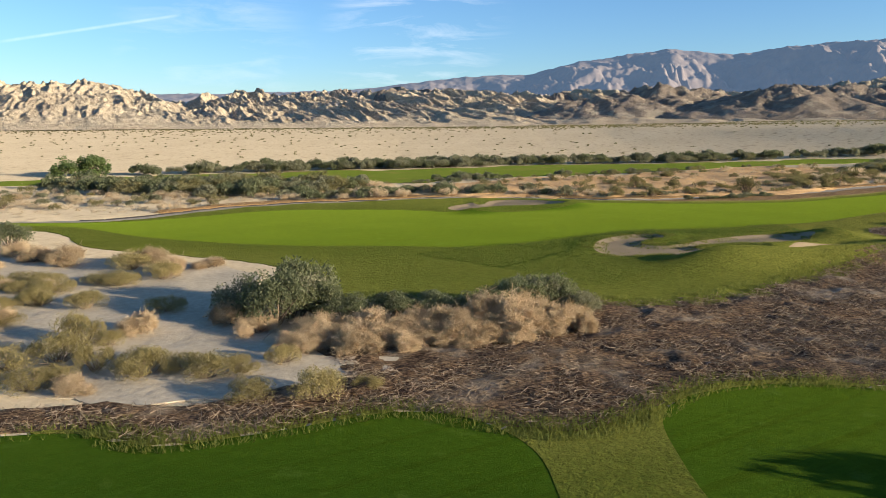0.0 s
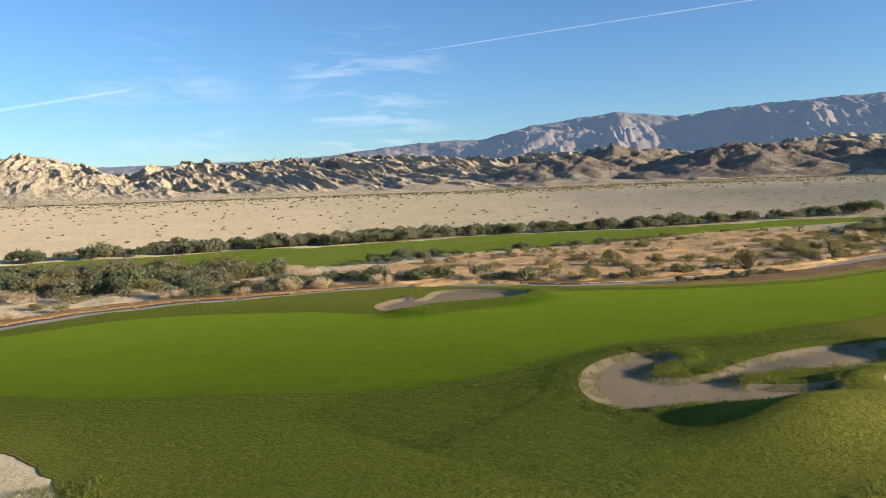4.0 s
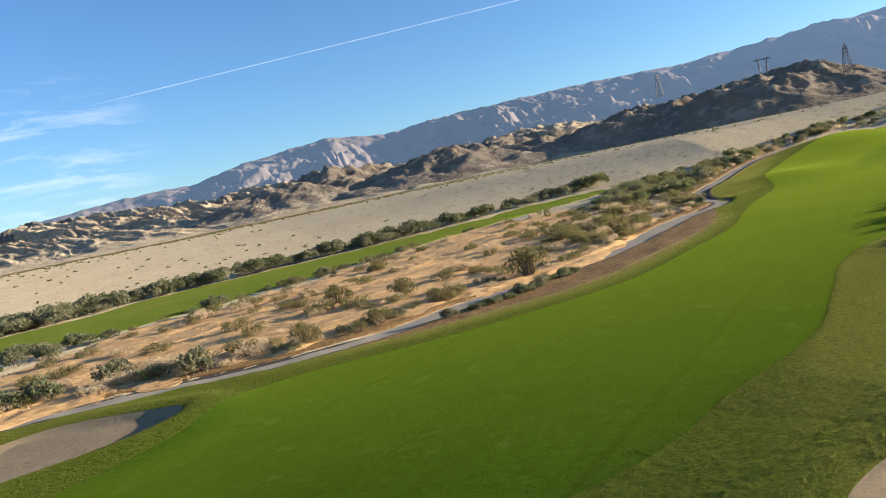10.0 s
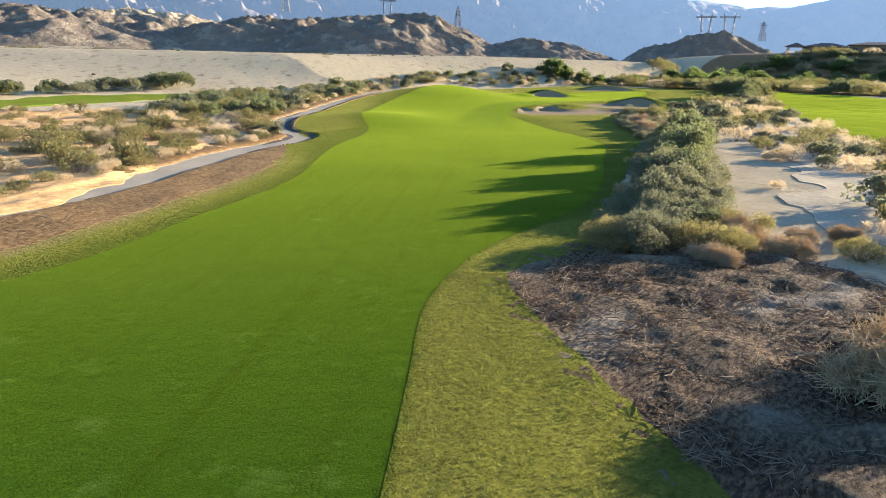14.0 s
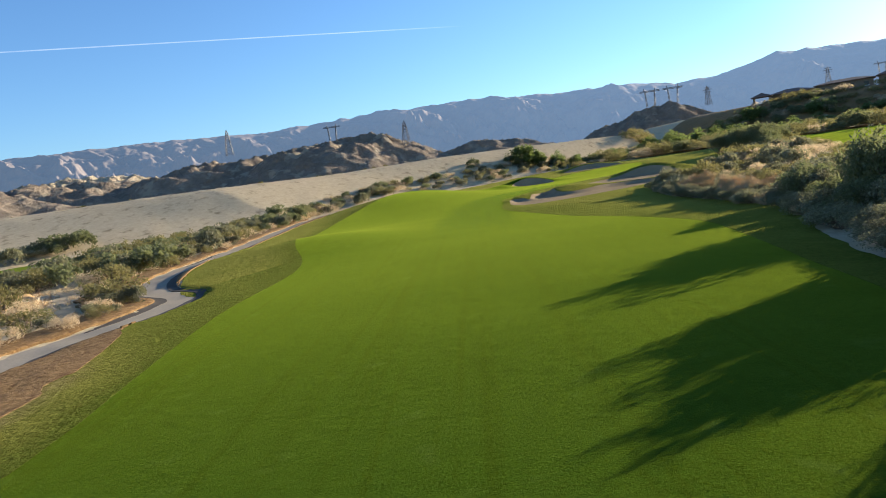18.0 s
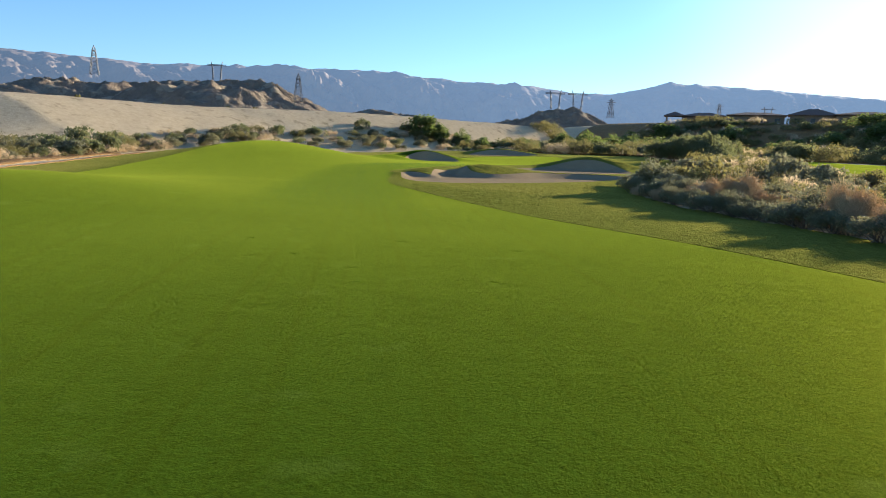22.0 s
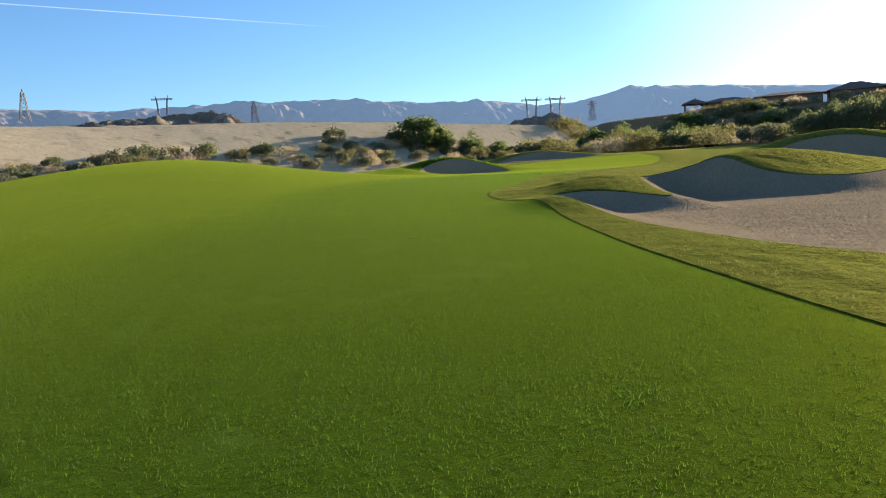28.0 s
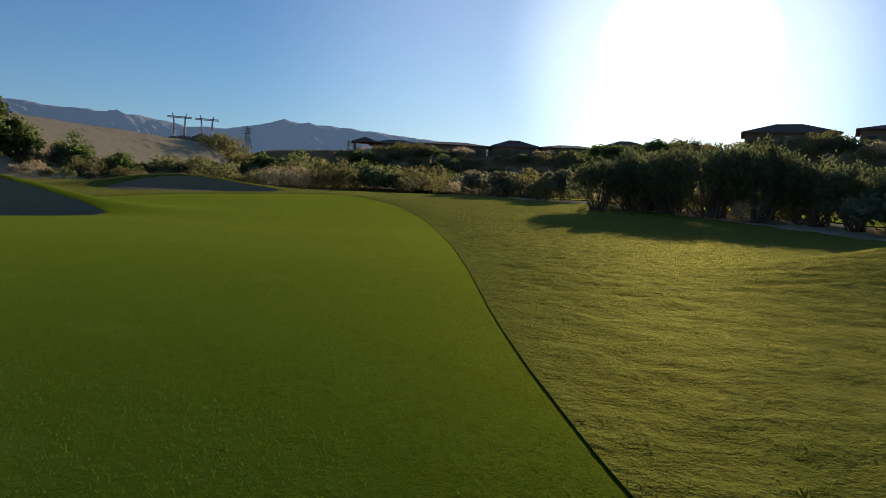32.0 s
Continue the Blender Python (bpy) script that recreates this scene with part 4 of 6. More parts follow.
def hill(name, x0, y0, top, rx, ry, turn, material, label, seed):
    n = 170
    u = np.linspace(-1.25, 1.25, n)
    U, V = np.meshgrid(u, u)
    c, s = math.cos(radians(turn)), math.sin(radians(turn))
    X, Y = x0 + (U * rx) * c - (V * ry) * s, y0 + (U * rx) * s + (V * ry) * c
    d = np.sqrt(U * U + V * V)
    env = np.clip(1 - d * d, 0, 1) ** 1.3
    rock = 0.5 * ridged(X / 40 + seed, Y / 40, 3, seed, 0.5) + 0.35 * ridged((X + 0.5 * Y) / 14 + seed, (Y - 0.5 * X) / 34, 3, seed + 1, 0.5) + 0.15 * ridged(X / 7, Y / 7, 3, seed + 2, 0.5)
    z = 7.0 + (top - 7.0) * env * (0.34 + 0.72 * rock) - 4 * smooth(0.9, 1.2, d)
    i = (np.arange(n - 1)[:, None] * n + np.arange(n - 1)).ravel()
    me = mesh_of(name, np.stack([X.ravel(), Y.ravel(), z.ravel()], 1), np.stack([i, i + 1, i + n + 1, i + n], 1), material)
    return tagged(new(name, me), label, "hill", "rocky hills", "structure")


hill("rocky_hill", 408, 492, 47, 135, 80, -30, M_HILL, "dark brown rocky hill with a pylon on top", 41)
hill("rocky_hill", 446, 412, 47, 120, 75, -35, M_HILL, "dark brown rocky hill with a bare pale scar", 43)
hill("rocky_hill", 515, 332, 31, 90, 50, -40, M_HILL, "low dark rocky hill", 47)
hill("rocky_hill", 642, 250, 43, 85, 50, -60, M_HILL, "low dark rocky hill below a double pylon", 53)
hill("rocky_hill", 400, 655, 54, 170, 90, -20, M_BADLAND, "pale sandy rock hill", 59)
hill("rocky_hill", 300, 560, 44, 180, 80, -15, M_HILL, "brown rocky foothill", 61)
hill("rocky_hill", 190, 640, 46, 150, 90, 0, M_HILL, "brown rocky foothill", 67)


# ---------------------------------------------------------------- plants
RNG = np.random.default_rng(7)


def leaf_quads(centres, size, rng, aspect=0.55, lift=0.3):
    """Small pointed leaves (diamonds) turned at random round the centres."""
    n = len(centres)
    a = rng.normal(size=(n, 3))
    a[:, 2] = np.abs(a[:, 2]) * 0.6 + lift
    a /= np.linalg.norm(a, axis=1)[:, None]
    b = np.cross(a, rng.normal(size=(n, 3)))
    b /= np.linalg.norm(b, axis=1)[:, None] + 1e-9
    s = (size * rng.uniform(0.6, 1.4, n))[:, None]
    v = np.stack([centres - a * s, centres + b * s * aspect, centres + a * s, centres - b * s * aspect], 1).reshape(-1, 3)
    return v, np.arange(n * 4).reshape(-1, 4)


def rods(starts, ends, r0, r1):
    """Three-sided tapered rods from starts to ends."""
    n = len(starts)
    ax = ends - starts
    ax /= np.linalg.norm(ax, axis=1)[:, None] + 1e-9
    u = np.cross(ax, [0.31, 0.87, 0.38])
    u /= np.linalg.norm(u, axis=1)[:, None] + 1e-9
    w = np.cross(ax, u)
    ring = []
    for p, r in ((starts, r0), (ends, r1)):
        for k in range(3):
            ang = k * 2.0944
            ring.append(p + (u * math.cos(ang) + w * math.sin(ang)) * np.broadcast_to(np.asarray(r, float).reshape(-1, 1), (n, 1)))
    v = np.stack(ring, 1).reshape(-1, 3)
    i = (np.arange(n) * 6)[:, None]
    f = np.concatenate([np.concatenate([i + k, i + (k + 1) % 3, i + 3 + (k + 1) % 3, i + 3 + k], 1) for k in range(3)])
    return v, f


def clump_points(n, r, h, rng, lumps, thick=0.35, low=0.05):
    """Points in the outer shells of several overlapping lumps, together a ragged dome of radius r and height h."""
    a = rng.uniform(0, 2 * math.pi, lumps)
    q = np.sqrt(rng.uniform(0, 1, lumps)) * 0.72
    c = np.stack([np.cos(a) * q * r, np.sin(a) * q * r, h * (0.25 + 0.42 * (1 - q) + rng.uniform(-0.08, 0.16, lumps))], 1)
    rad = rng.uniform(0.20, 0.36, lumps) * min(r, h * 1.2)
    k = rng.integers(0, lumps, n)
    d = rng.normal(size=(n, 3))
    d[:, 2] = d[:, 2] * 0.8 + 0.25
    d /= np.linalg.norm(d, axis=1)[:, None]
    p = c[k] + d * (rad[k] * (1 - thick * rng.uniform(0, 1, n) ** 1.5) * rng.uniform(0.85, 1.2, n))[:, None]
    p[:, 2] = np.maximum(p[:, 2], low * h + rng.uniform(0, 0.08, n) * h)
    return p, c


def bush_template(leaf_mat, r, h, leaves, size, lumps, stems, seed, twigs=0, aspect=0.55):
    """The meshes of one kind of bush: its stems and its foliage."""
    rng = np.random.default_rng(seed)
    p, c = clump_points(leaves, r, h, rng, lumps)
    fol = mesh_of("foliage", *leaf_quads(p, size, rng, aspect), leaf_mat, True)
    k = rng.integers(0, len(c), stems)
    ends = c[k] + rng.normal(size=(stems, 3)) * 0.12 * r
    starts = np.stack([rng.normal(size=stems) * 0.10 * r, rng.normal(size=stems) * 0.10 * r, np.full(stems, -0.08)], 1)
    st = mesh_of("branchwork", *rods(starts, ends, 0.022 * h, 0.006 * h), M_STEM, True)
    return st, fol


def straw_template(r, h, twigs, seed):
    """A dry brush of fine pale twigs that spring from the base and fork."""
    rng = np.random.default_rng(seed)
    p, c = clump_points(twigs, r, h, rng, 9, 0.6)
    out = p * np.array([0.5, 0.5, 0.3])
    out /= np.linalg.norm(out, axis=1)[:, None] + 1e-6
    d = rng.normal(size=p.shape) + out * 0.7
    d /= np.linalg.norm(d, axis=1)[:, None]
    p = p * rng.uniform(0.72, 1.0, (twigs, 1))
    L = rng.uniform(0.10, 0.30, (twigs, 1))
    root = p - d * L
    root[:, 2] = np.clip(root[:, 2], 0.0, None)
    fol = mesh_of("brush", *rods(root, p + d * L * 0.5, 0.006, 0.002), M_TWIG, True)
    k = 26
    ends = p[:k] * 0.8
    st = mesh_of("branchwork", *rods(np.stack([rng.normal(size=k) * 0.12 * r, rng.normal(size=k) * 0.12 * r, np.full(k, -0.05)], 1), ends, 0.014, 0.006), M_STEM, True)
    return st, fol


BUSHES = {
    "saltbush": [bush_template(M_SALT, 1.0, 1.15, 5200, 0.036, 19, 22, 100 + i, aspect=0.45) for i in range(3)],
    "green_bush": [bush_template(M_GREEN, 1.0, 1.2, 5200, 0.036, 19, 22, 120 + i, aspect=0.45) for i in range(3)],
    "golden_bush": [bush_template(M_GOLD, 1.0, 0.95, 5200, 0.030, 20, 26, 140 + i, aspect=0.4) for i in range(3)],
    "creosote_bush": [bush_template(M_OLIVE, 1.0, 1.1, 1100, 0.05, 12, 40, 160 + i) for i in range(3)],
    "dry_bush": [straw_template(1.0, 0.9, 3400, 180 + i) for i in range(3)],
    "far_saltbush": [bush_template(M_SALT, 1.0, 1.0, 900, 0.070, 12, 6, 200 + i, aspect=0.5) for i in range(3)],
    "far_green_bush": [bush_template(M_GREEN, 1.0, 1.0, 900, 0.070, 12, 6, 220 + i, aspect=0.5) for i in range(3)],
    "far_creosote_bush": [bush_template(M_OLIVE, 1.0, 0.95, 900, 0.055, 12, 18, 240 + i, aspect=0.42) for i in range(3)],
    "far_dry_bush": [bush_template(M_TWIG, 1.0, 0.8, 1000, 0.085, 11, 8, 260 + i, aspect=0.13) for i in range(3)],
}
LOOKS = {
    "saltbush": "grey-green leafy saltbush growing on sand", "green_bush": "dense dark green desert shrub", "golden_bush": "mounded yellow-green desert bush on sand",
    "creosote_bush": "open olive creosote bush with thin stems", "dry_bush": "dry straw-coloured twiggy brush", "far_saltbush": "grey-green saltbush beside the golf course",
    "far_green_bush": "dark green shrub in a long hedge row", "far_creosote_bush": "olive-brown creosote bush on open desert", "far_dry_bush": "pale dry brush on sand",
}


def ground_at(x, y):
    """Height of the built ground, between the points of its grid."""
    i = min(max(int(np.searchsorted(gxs, x)) - 1, 0), len(gxs) - 2)
    j = min(max(int(np.searchsorted(gys, y)) - 1, 0), len(gys) - 2)
    u, v = (x - gxs[i]) / (gxs[i + 1] - gxs[i]), (y - gys[j]) / (gys[j + 1] - gys[j])
    a = gz0[j * gw + i] * (1 - u) + gz0[j * gw + i + 1] * u
    b = gz0[(j + 1) * gw + i] * (1 - u) + gz0[(j + 1) * gw + i + 1] * u
    return float(a * (1 - v) + b * v)


def bush(kind, x, y, r, h=None, group=""):
    st, fol = BUSHES[kind][RNG.integers(0, 3)]
    h = h or r
    m = Matrix.Translation((x, y, ground_at(x, y))) @ Matrix.Rotation(RNG.uniform(0, 6.28), 4, "Z") @ Matrix.Diagonal((r, r, h, 1))
    ob = thing("dead_brush" if kind == "far_dry_bush" else kind.replace("far_", ""), m, LOOKS[kind], "bush", group)
    under("branchwork", st, ob)
    under(fol.name.split(".")[0], fol, ob)
    return ob


# big shrubs and brush between the tees and the fairway
for kind, x, y, r, h in [("green_bush", -8.6, 35.8, 2.0, 2.6), ("green_bush", -7.6, 38.5, 2.1, 2.9), ("saltbush", -10.6, 37.2, 1.9, 2.0), ("dry_bush", -11.0, 36.0, 1.5, 1.5),
                         ("green_bush", -5.2, 36.2, 1.7, 1.5), ("green_bush", -2.6, 36.6, 1.8, 1.4), ("green_bush", -0.4, 36.9, 1.6, 1.3), ("green_bush", 2.2, 37.3, 1.7, 1.5), ("green_bush", 4.4, 37.8, 1.9, 2.0), ("green_bush", 6.0, 38.0, 1.6, 1.8),
                         ("dry_bush", -5.6, 33.0, 1.6, 1.3), ("dry_bush", -3.4, 33.6, 1.9, 1.6), ("dry_bush", -1.2, 34.0, 1.8, 1.5), ("dry_bush", 1.0, 33.4, 1.7, 1.6), ("dry_bush", 3.0, 34.4, 2.3, 2.2), ("dry_bush", 4.9, 34.2, 1.8, 1.7), ("dry_bush", 6.3, 35.6, 1.4, 1.3), ("dry_bush", -6.9, 31.6, 1.2, 0.9), ("dry_bush", -2.0, 31.6, 1.3, 1.0),
                         ("dry_bush", -4.4, 32.2, 1.5, 1.1), ("dry_bush", -2.4, 32.8, 1.6, 1.3), ("dry_bush", -0.2, 32.6, 1.5, 1.1), ("dry_bush", 0.2, 34.4, 1.7, 1.6), ("dry_bush", 2.0, 33.0, 1.5, 1.4), ("dry_bush", 2.2, 35.2, 1.8, 2.0), ("dry_bush", 4.0, 33.4, 1.6, 1.7), ("dry_bush", 4.2, 35.6, 1.9, 2.1), ("dry_bush", 5.8, 34.6, 1.6, 1.6), ("dry_bush", 3.4, 32.4, 1.2, 0.9), ("dry_bush", -6.2, 34.2, 1.4, 1.3), ("dry_bush", 1.2, 31.8, 1.1, 0.7), ("dry_bush", 6.9, 34.4, 1.1, 1.0), ("dry_bush", -9.2, 34.2, 1.3, 1.1), ("saltbush", -8.0, 37.2, 2.0, 2.5), ("green_bush", -6.4, 37.4, 1.8, 2.0), ("saltbush", 5.2, 38.4, 1.8, 2.1), ("saltbush", 7.2, 37.2, 1.3, 1.4), ("golden_bush", -2.9, 26.6, 0.7, 0.6),
                         ("golden_bush", -6.9, 29.6, 0.9, 0.9), ("golden_bush", -4.7, 25.6, 1.25, 1.35), ("golden_bush", -7.2, 25.4, 1.1, 1.0), ("golden_bush", -9.6, 28.0, 1.2, 1.2), ("golden_bush", -10.9, 28.8, 1.0, 0.9), ("golden_bush", -8.4, 28.6, 1.0, 0.8), ("golden_bush", -12.3, 28.2, 1.3, 1.2),
                         ("golden_bush", -16.6, 30.0, 1.4, 1.5), ("golden_bush", -18.2, 29.0, 1.3, 1.2), ("golden_bush", -17.0, 32.6, 1.3, 1.7), ("golden_bush", -15.6, 32.4, 0.9, 0.9), ("dry_bush", -14.2, 26.4, 1.2, 0.8), ("golden_bush", -16.2, 26.6, 1.1, 1.0), ("golden_bush", -15.4, 38.8, 1.3, 1.0),
                         ("golden_bush", -20.8, 45.6, 1.4, 1.1), ("golden_bush", -18.5, 47.0, 1.5, 1.4), ("dry_bush", -18.8, 48.8, 1.6, 1.5), ("golden_bush", -22.3, 50.4, 1.7, 1.6), ("dry_bush", -21.8, 52.0, 1.8, 1.7), ("dry_bush", -28.1, 52.6, 2.2, 1.7), ("dry_bush", -30.6, 53.6, 1.8, 1.4), ("golden_bush", -25.2, 45.0, 1.5, 1.1), ("golden_bush", -27.4, 46.2, 1.3, 0.9), ("golden_bush", -23.5, 40.2, 1.1, 0.8), ("golden_bush", -21.0, 41.6, 0.9, 0.6), ("dry_bush", -16.6, 50.6, 1.6, 0.9), ("green_bush", -36.8, 60.6, 2.2, 2.0), ("dry_bush", -33.5, 56.0, 1.6, 1.5)]:
    bush(kind, x, y, r, h)

for kind, x, y in zip(["golden_bush", "golden_bush", "dry_bush"] * 18, *Zone([(-46, 54), (-32, 51), (-20, 45), (-15, 37), (-11, 31), (-14, 27), (-30, 31), (-46, 42)], 3).strewn(54, 31)):
    bush(kind, float(x), float(y), RNG.uniform(0.8, 1.5), RNG.uniform(0.7, 1.4))

for x, y in Zone([(-7, 31), (0, 31.4), (7, 32.8), (7.6, 36.2), (0, 35.4), (-6.8, 35)], 3).strewn(18, 33).T:
    bush("dry_bush", float(x), float(y), RNG.uniform(1.1, 1.6), RNG.uniform(0.8, 1.3))


def join_bushes(name, rows, label):
    """Many overlapping shrubs, too close to tell apart, as one object."""
    vs, fs, count = [], [], 0
    for kind, x, y, r, h in rows:
        st, fol = BUSHES[kind][RNG.integers(0, 3)]
        co = np.empty(len(fol.vertices) * 3, np.float32)
        fol.vertices.foreach_get("co", co)
        co = co.reshape(-1, 3) * np.array([r, r, h])
        a = RNG.uniform(0, 6.28)
        co = np.stack([co[:, 0] * math.cos(a) - co[:, 1] * math.sin(a) + x, co[:, 0] * math.sin(a) + co[:, 1] * math.cos(a) + y, co[:, 2] + ground_at(x, y)], 1)
        vs.append(co)
        fs.append(np.arange(len(co)).reshape(-1, 4) + count)
        count += len(co)
    return tagged(new(name, mesh_of(name, np.concatenate(vs), np.concatenate(fs), BUSHES[rows[0][0]][0][1].materials[0], True)), label, "shrubs", "", "stuff")


def scatter(zone_pts, n, kinds, sizes, seed, group, joined=""):
    """Bushes strewn over an outline, kept off turf and path."""
    rows = []
    rng = np.random.default_rng(seed)
    z = Zone(zone_pts, 3)
    got = 0
    while got < n:
        p = rng.uniform(z.lo, z.hi, (200, 2))
        ok = z.depth(p[:, 0], p[:, 1]) > 0
        for a in (TURF, SECOND, THIRD, APRON):
            ok &= a.depth(p[:, 0], p[:, 1]) < -0.6
        ok &= line_distance(p[:, 0], p[:, 1], PATH_MAIN, False) > 1.9
        for x, y in p[ok][:n - got]:
            r = rng.uniform(*sizes)
            row = (kinds[rng.integers(0, len(kinds))], x, y, r, r * rng.uniform(0.7, 1.15))
            rows.append(row)
            if not joined:
                bush(*row, group)
            got += 1
    if joined:
        for kind in sorted(set(kinds)):
            join_bushes(joined, [row for row in rows if row[0] == kind], group)


# low plants along the far side of the cart path
for i in range(40, len(PATH_MAIN) - 8):
    (ax, ay), (bx, by) = PATH_MAIN[i], PATH_MAIN[i + 1]
    run = math.hypot(bx - ax, by - ay)
    for k in range(1):
        t, off = RNG.uniform(), RNG.uniform(1.8, 4.2)
        x, y = ax + (bx - ax) * t - (by - ay) / run * off, ay + (by - ay) * t + (bx - ax) / run * off
        r = RNG.uniform(0.35, 0.95)
        bush(("far_dry_bush", "far_creosote_bush", "far_saltbush")[RNG.integers(0, 3)], float(x), float(y), r, r * 1.1, "low scrub along the cart path")
# shrubs beyond the cart path
scatter([(-20, 96), (-8, 101), (4, 103.5), (14, 101.5), (22, 99.5), (16, 104), (4, 108), (-10, 107), (-22, 100)], 52, ["far_green_bush", "far_green_bush", "far_saltbush", "far_dry_bush"], (1.0, 2.0), 1, "shrubs beside the cart path")
scatter([(-60, 84), (-34, 84), (-22, 98), (-6, 104), (-6, 122), (-40, 126), (-80, 110)], 110, ["far_saltbush", "far_dry_bush", "far_dry_bush", "far_creosote_bush"], (0.7, 1.7), 2, "desert scrub")
scatter([(-100, 84), (-60, 86), (-30, 94), (-24, 110), (-40, 126), (-110, 110)], 150, ["far_saltbush", "far_dry_bush", "far_creosote_bush"], (0.7, 1.7), 22, "pale dry and olive scrub strewn over the west sand", "sand_scrub")
scatter([(-66, 120), (-50, 107), (-36, 103), (-22, 104), (-12, 116), (-16, 124), (-38, 129), (-64, 127)], 190, ["far_green_bush", "far_saltbush", "far_creosote_bush"], (1.4, 2.7), 3, "dense grey-green shrub thicket beyond the fairway", "thicket")
for x, y, r, h in ((43.6, 103.2, 2.1, 2.4), (29.4, 100.4, 1.5, 1.3), (24.2, 100.8, 1.4, 1.5), (35.0, 102.6, 1.3, 1.2), (31.0, 115.6, 1.6, 1.8), (35.0, 109.8, 1.5, 1.6), (58.2, 109.8, 1.3, 2.0)):
    bush("creosote_bush", x, y, r, h, "large creosote bushes beside the cart path")
scatter([(20, 99), (40, 103), (60, 112), (76, 124), (82, 150), (72, 160), (50, 149), (28, 138), (8, 126), (2, 108)], 165, ["far_creosote_bush", "far_dry_bush", "far_creosote_bush"], (0.6, 1.5), 4, "desert scrub")
scatter([(27, 96.4), (34, 96.6), (42, 99.3), (50, 102), (48, 100.4), (42, 97.6), (34, 95.8)], 46, ["far_green_bush", "far_saltbush"], (0.35, 0.75), 5, "low green edge plants")
scatter([(56, 104), (72, 114.5), (78, 119), (82, 128), (98, 141), (90, 150), (70, 134), (56, 118)], 70, ["far_creosote_bush", "far_creosote_bush", "far_creosote_bush", "far_dry_bush"], (0.8, 1.9), 6, "desert scrub")
scatter([(84, 131), (104, 145), (124, 158), (140, 166), (150, 172), (130, 178), (104, 168), (86, 150)], 130, ["far_green_bush", "far_saltbush", "far_creosote_bush"], (1.2, 2.4), 7, "dense shrub thicket below the sand bank", "thicket")
scatter([(-60, 147), (-28, 162), (-8, 168), (8, 173), (20, 181), (60, 184), (95, 189), (115, 187), (112, 193), (60, 189), (20, 186), (-20, 174), (-60, 154)], 260, ["far_green_bush", "far_saltbush"], (1.7, 3.0), 8, "long grey-green shrub row behind the far fairway", "shrub_row")
scatter([(104, 145.5), (122, 157), (138, 165), (152, 169), (150, 173), (134, 169), (118, 160), (102, 149)], 42, ["far_dry_bush", "far_dry_bush", "far_saltbush"], (0.8, 1.6), 17, "dry brush along the cart path")
scatter([(118, 154), (140, 165), (170, 168), (196, 160), (214, 148), (224, 152), (204, 166), (160, 176), (130, 168)], 150, ["far_dry_bush", "far_creosote_bush", "far_saltbush", "far_green_bush"], (0.9, 2.1), 9, "mixed scrub in a long row behind the green", "scrub_row")
scatter([(-6, 124), (2, 126), (10, 134), (10, 141), (1, 140)], 26, ["far_green_bush", "far_saltbush"], (0.8, 1.7), 23, "shrubs between the two far lawns")
scatter([(14, 134), (40, 146), (66, 158), (72, 161), (66, 162), (40, 150), (14, 139)], 34, ["far_creosote_bush", "far_saltbush", "far_green_bush"], (0.7, 1.5), 24, "shrubs between the two far lawns")
HEDGE = curve_round([(62, 79.3), (66, 80.6), (71, 82.2), (80, 85.2), (90, 88.6), (97, 90.6), (106, 95.8), (115, 101), (122, 104.4), (128, 105.4)], False, 8)
hedge_run = np.concatenate([[0], np.cumsum(np.hypot(*np.diff(HEDGE, axis=0).T))])
for row, off in enumerate((1.4, 3.3)):
    for s in np.arange(row * 0.7, hedge_run[-1], 2.15):
        hx, hy = np.interp(s, hedge_run, HEDGE[:, 0]) + 0.37 * off + RNG.normal() * 0.3, np.interp(s, hedge_run, HEDGE[:, 1]) - 0.93 * off + RNG.normal() * 0.3
        tall = (1.1 + 1.05 * smooth(61, 67, hx) - 0.4 * smooth(82, 90, hx) - 0.1 * smooth(99, 110, hx)) * (0.92 + 0.26 * max(math.sin(s * 0.65 + 2.43), 0.8 - abs(hx - 71) / 7)) * RNG.uniform(0.75, 1.05) * (1 - 0.25 * row)
        bush("dry_bush" if hx > 100 and RNG.uniform() < 0.6 else "green_bush" if RNG.uniform() < 0.2 else "saltbush", hx, hy, RNG.uniform(1.3, 1.8), tall, "hedge of saltbush along the rough")
for x, y, r, h in ((80.0, 82.8, 2.2, 3.0), (82.0, 83.5, 2.0, 2.8), (90.2, 85.8, 2.3, 3.3), (92.0, 86.3, 2.2, 3.1), (72.4, 80.8, 2.0, 2.5), (98.5, 89.8, 1.9, 1.9)):
    bush("green_bush", x, y, r, h, "hedge of saltbush along the rough")
for s in np.arange(0.5, hedge_run[-1], 1.7):
    bush("dry_bush" if RNG.uniform() < 0.3 else "saltbush", float(np.interp(s, hedge_run, HEDGE[:, 0])) + RNG.normal() * 0.2, float(np.interp(s, hedge_run, HEDGE[:, 1])) + 0.1 + RNG.normal() * 0.2, RNG.uniform(0.9, 1.35), RNG.uniform(0.7, 1.0), "hedge of saltbush along the rough")
scatter([(57.5, 78.5), (61, 79), (66, 76), (66, 71.5), (60, 71)], 14, ["dry_bush", "dry_bush", "golden_bush", "saltbush"], (0.8, 1.5), 11, "dry brush")
scatter([(52, 66), (62, 70), (76, 76), (100, 84), (130, 95), (180, 100), (160, 90), (120, 76), (90, 58), (64, 56)], 190, ["far_creosote_bush", "far_dry_bush", "far_dry_bush", "far_saltbush"], (0.6, 1.9), 12, "bushes on the sand flats")
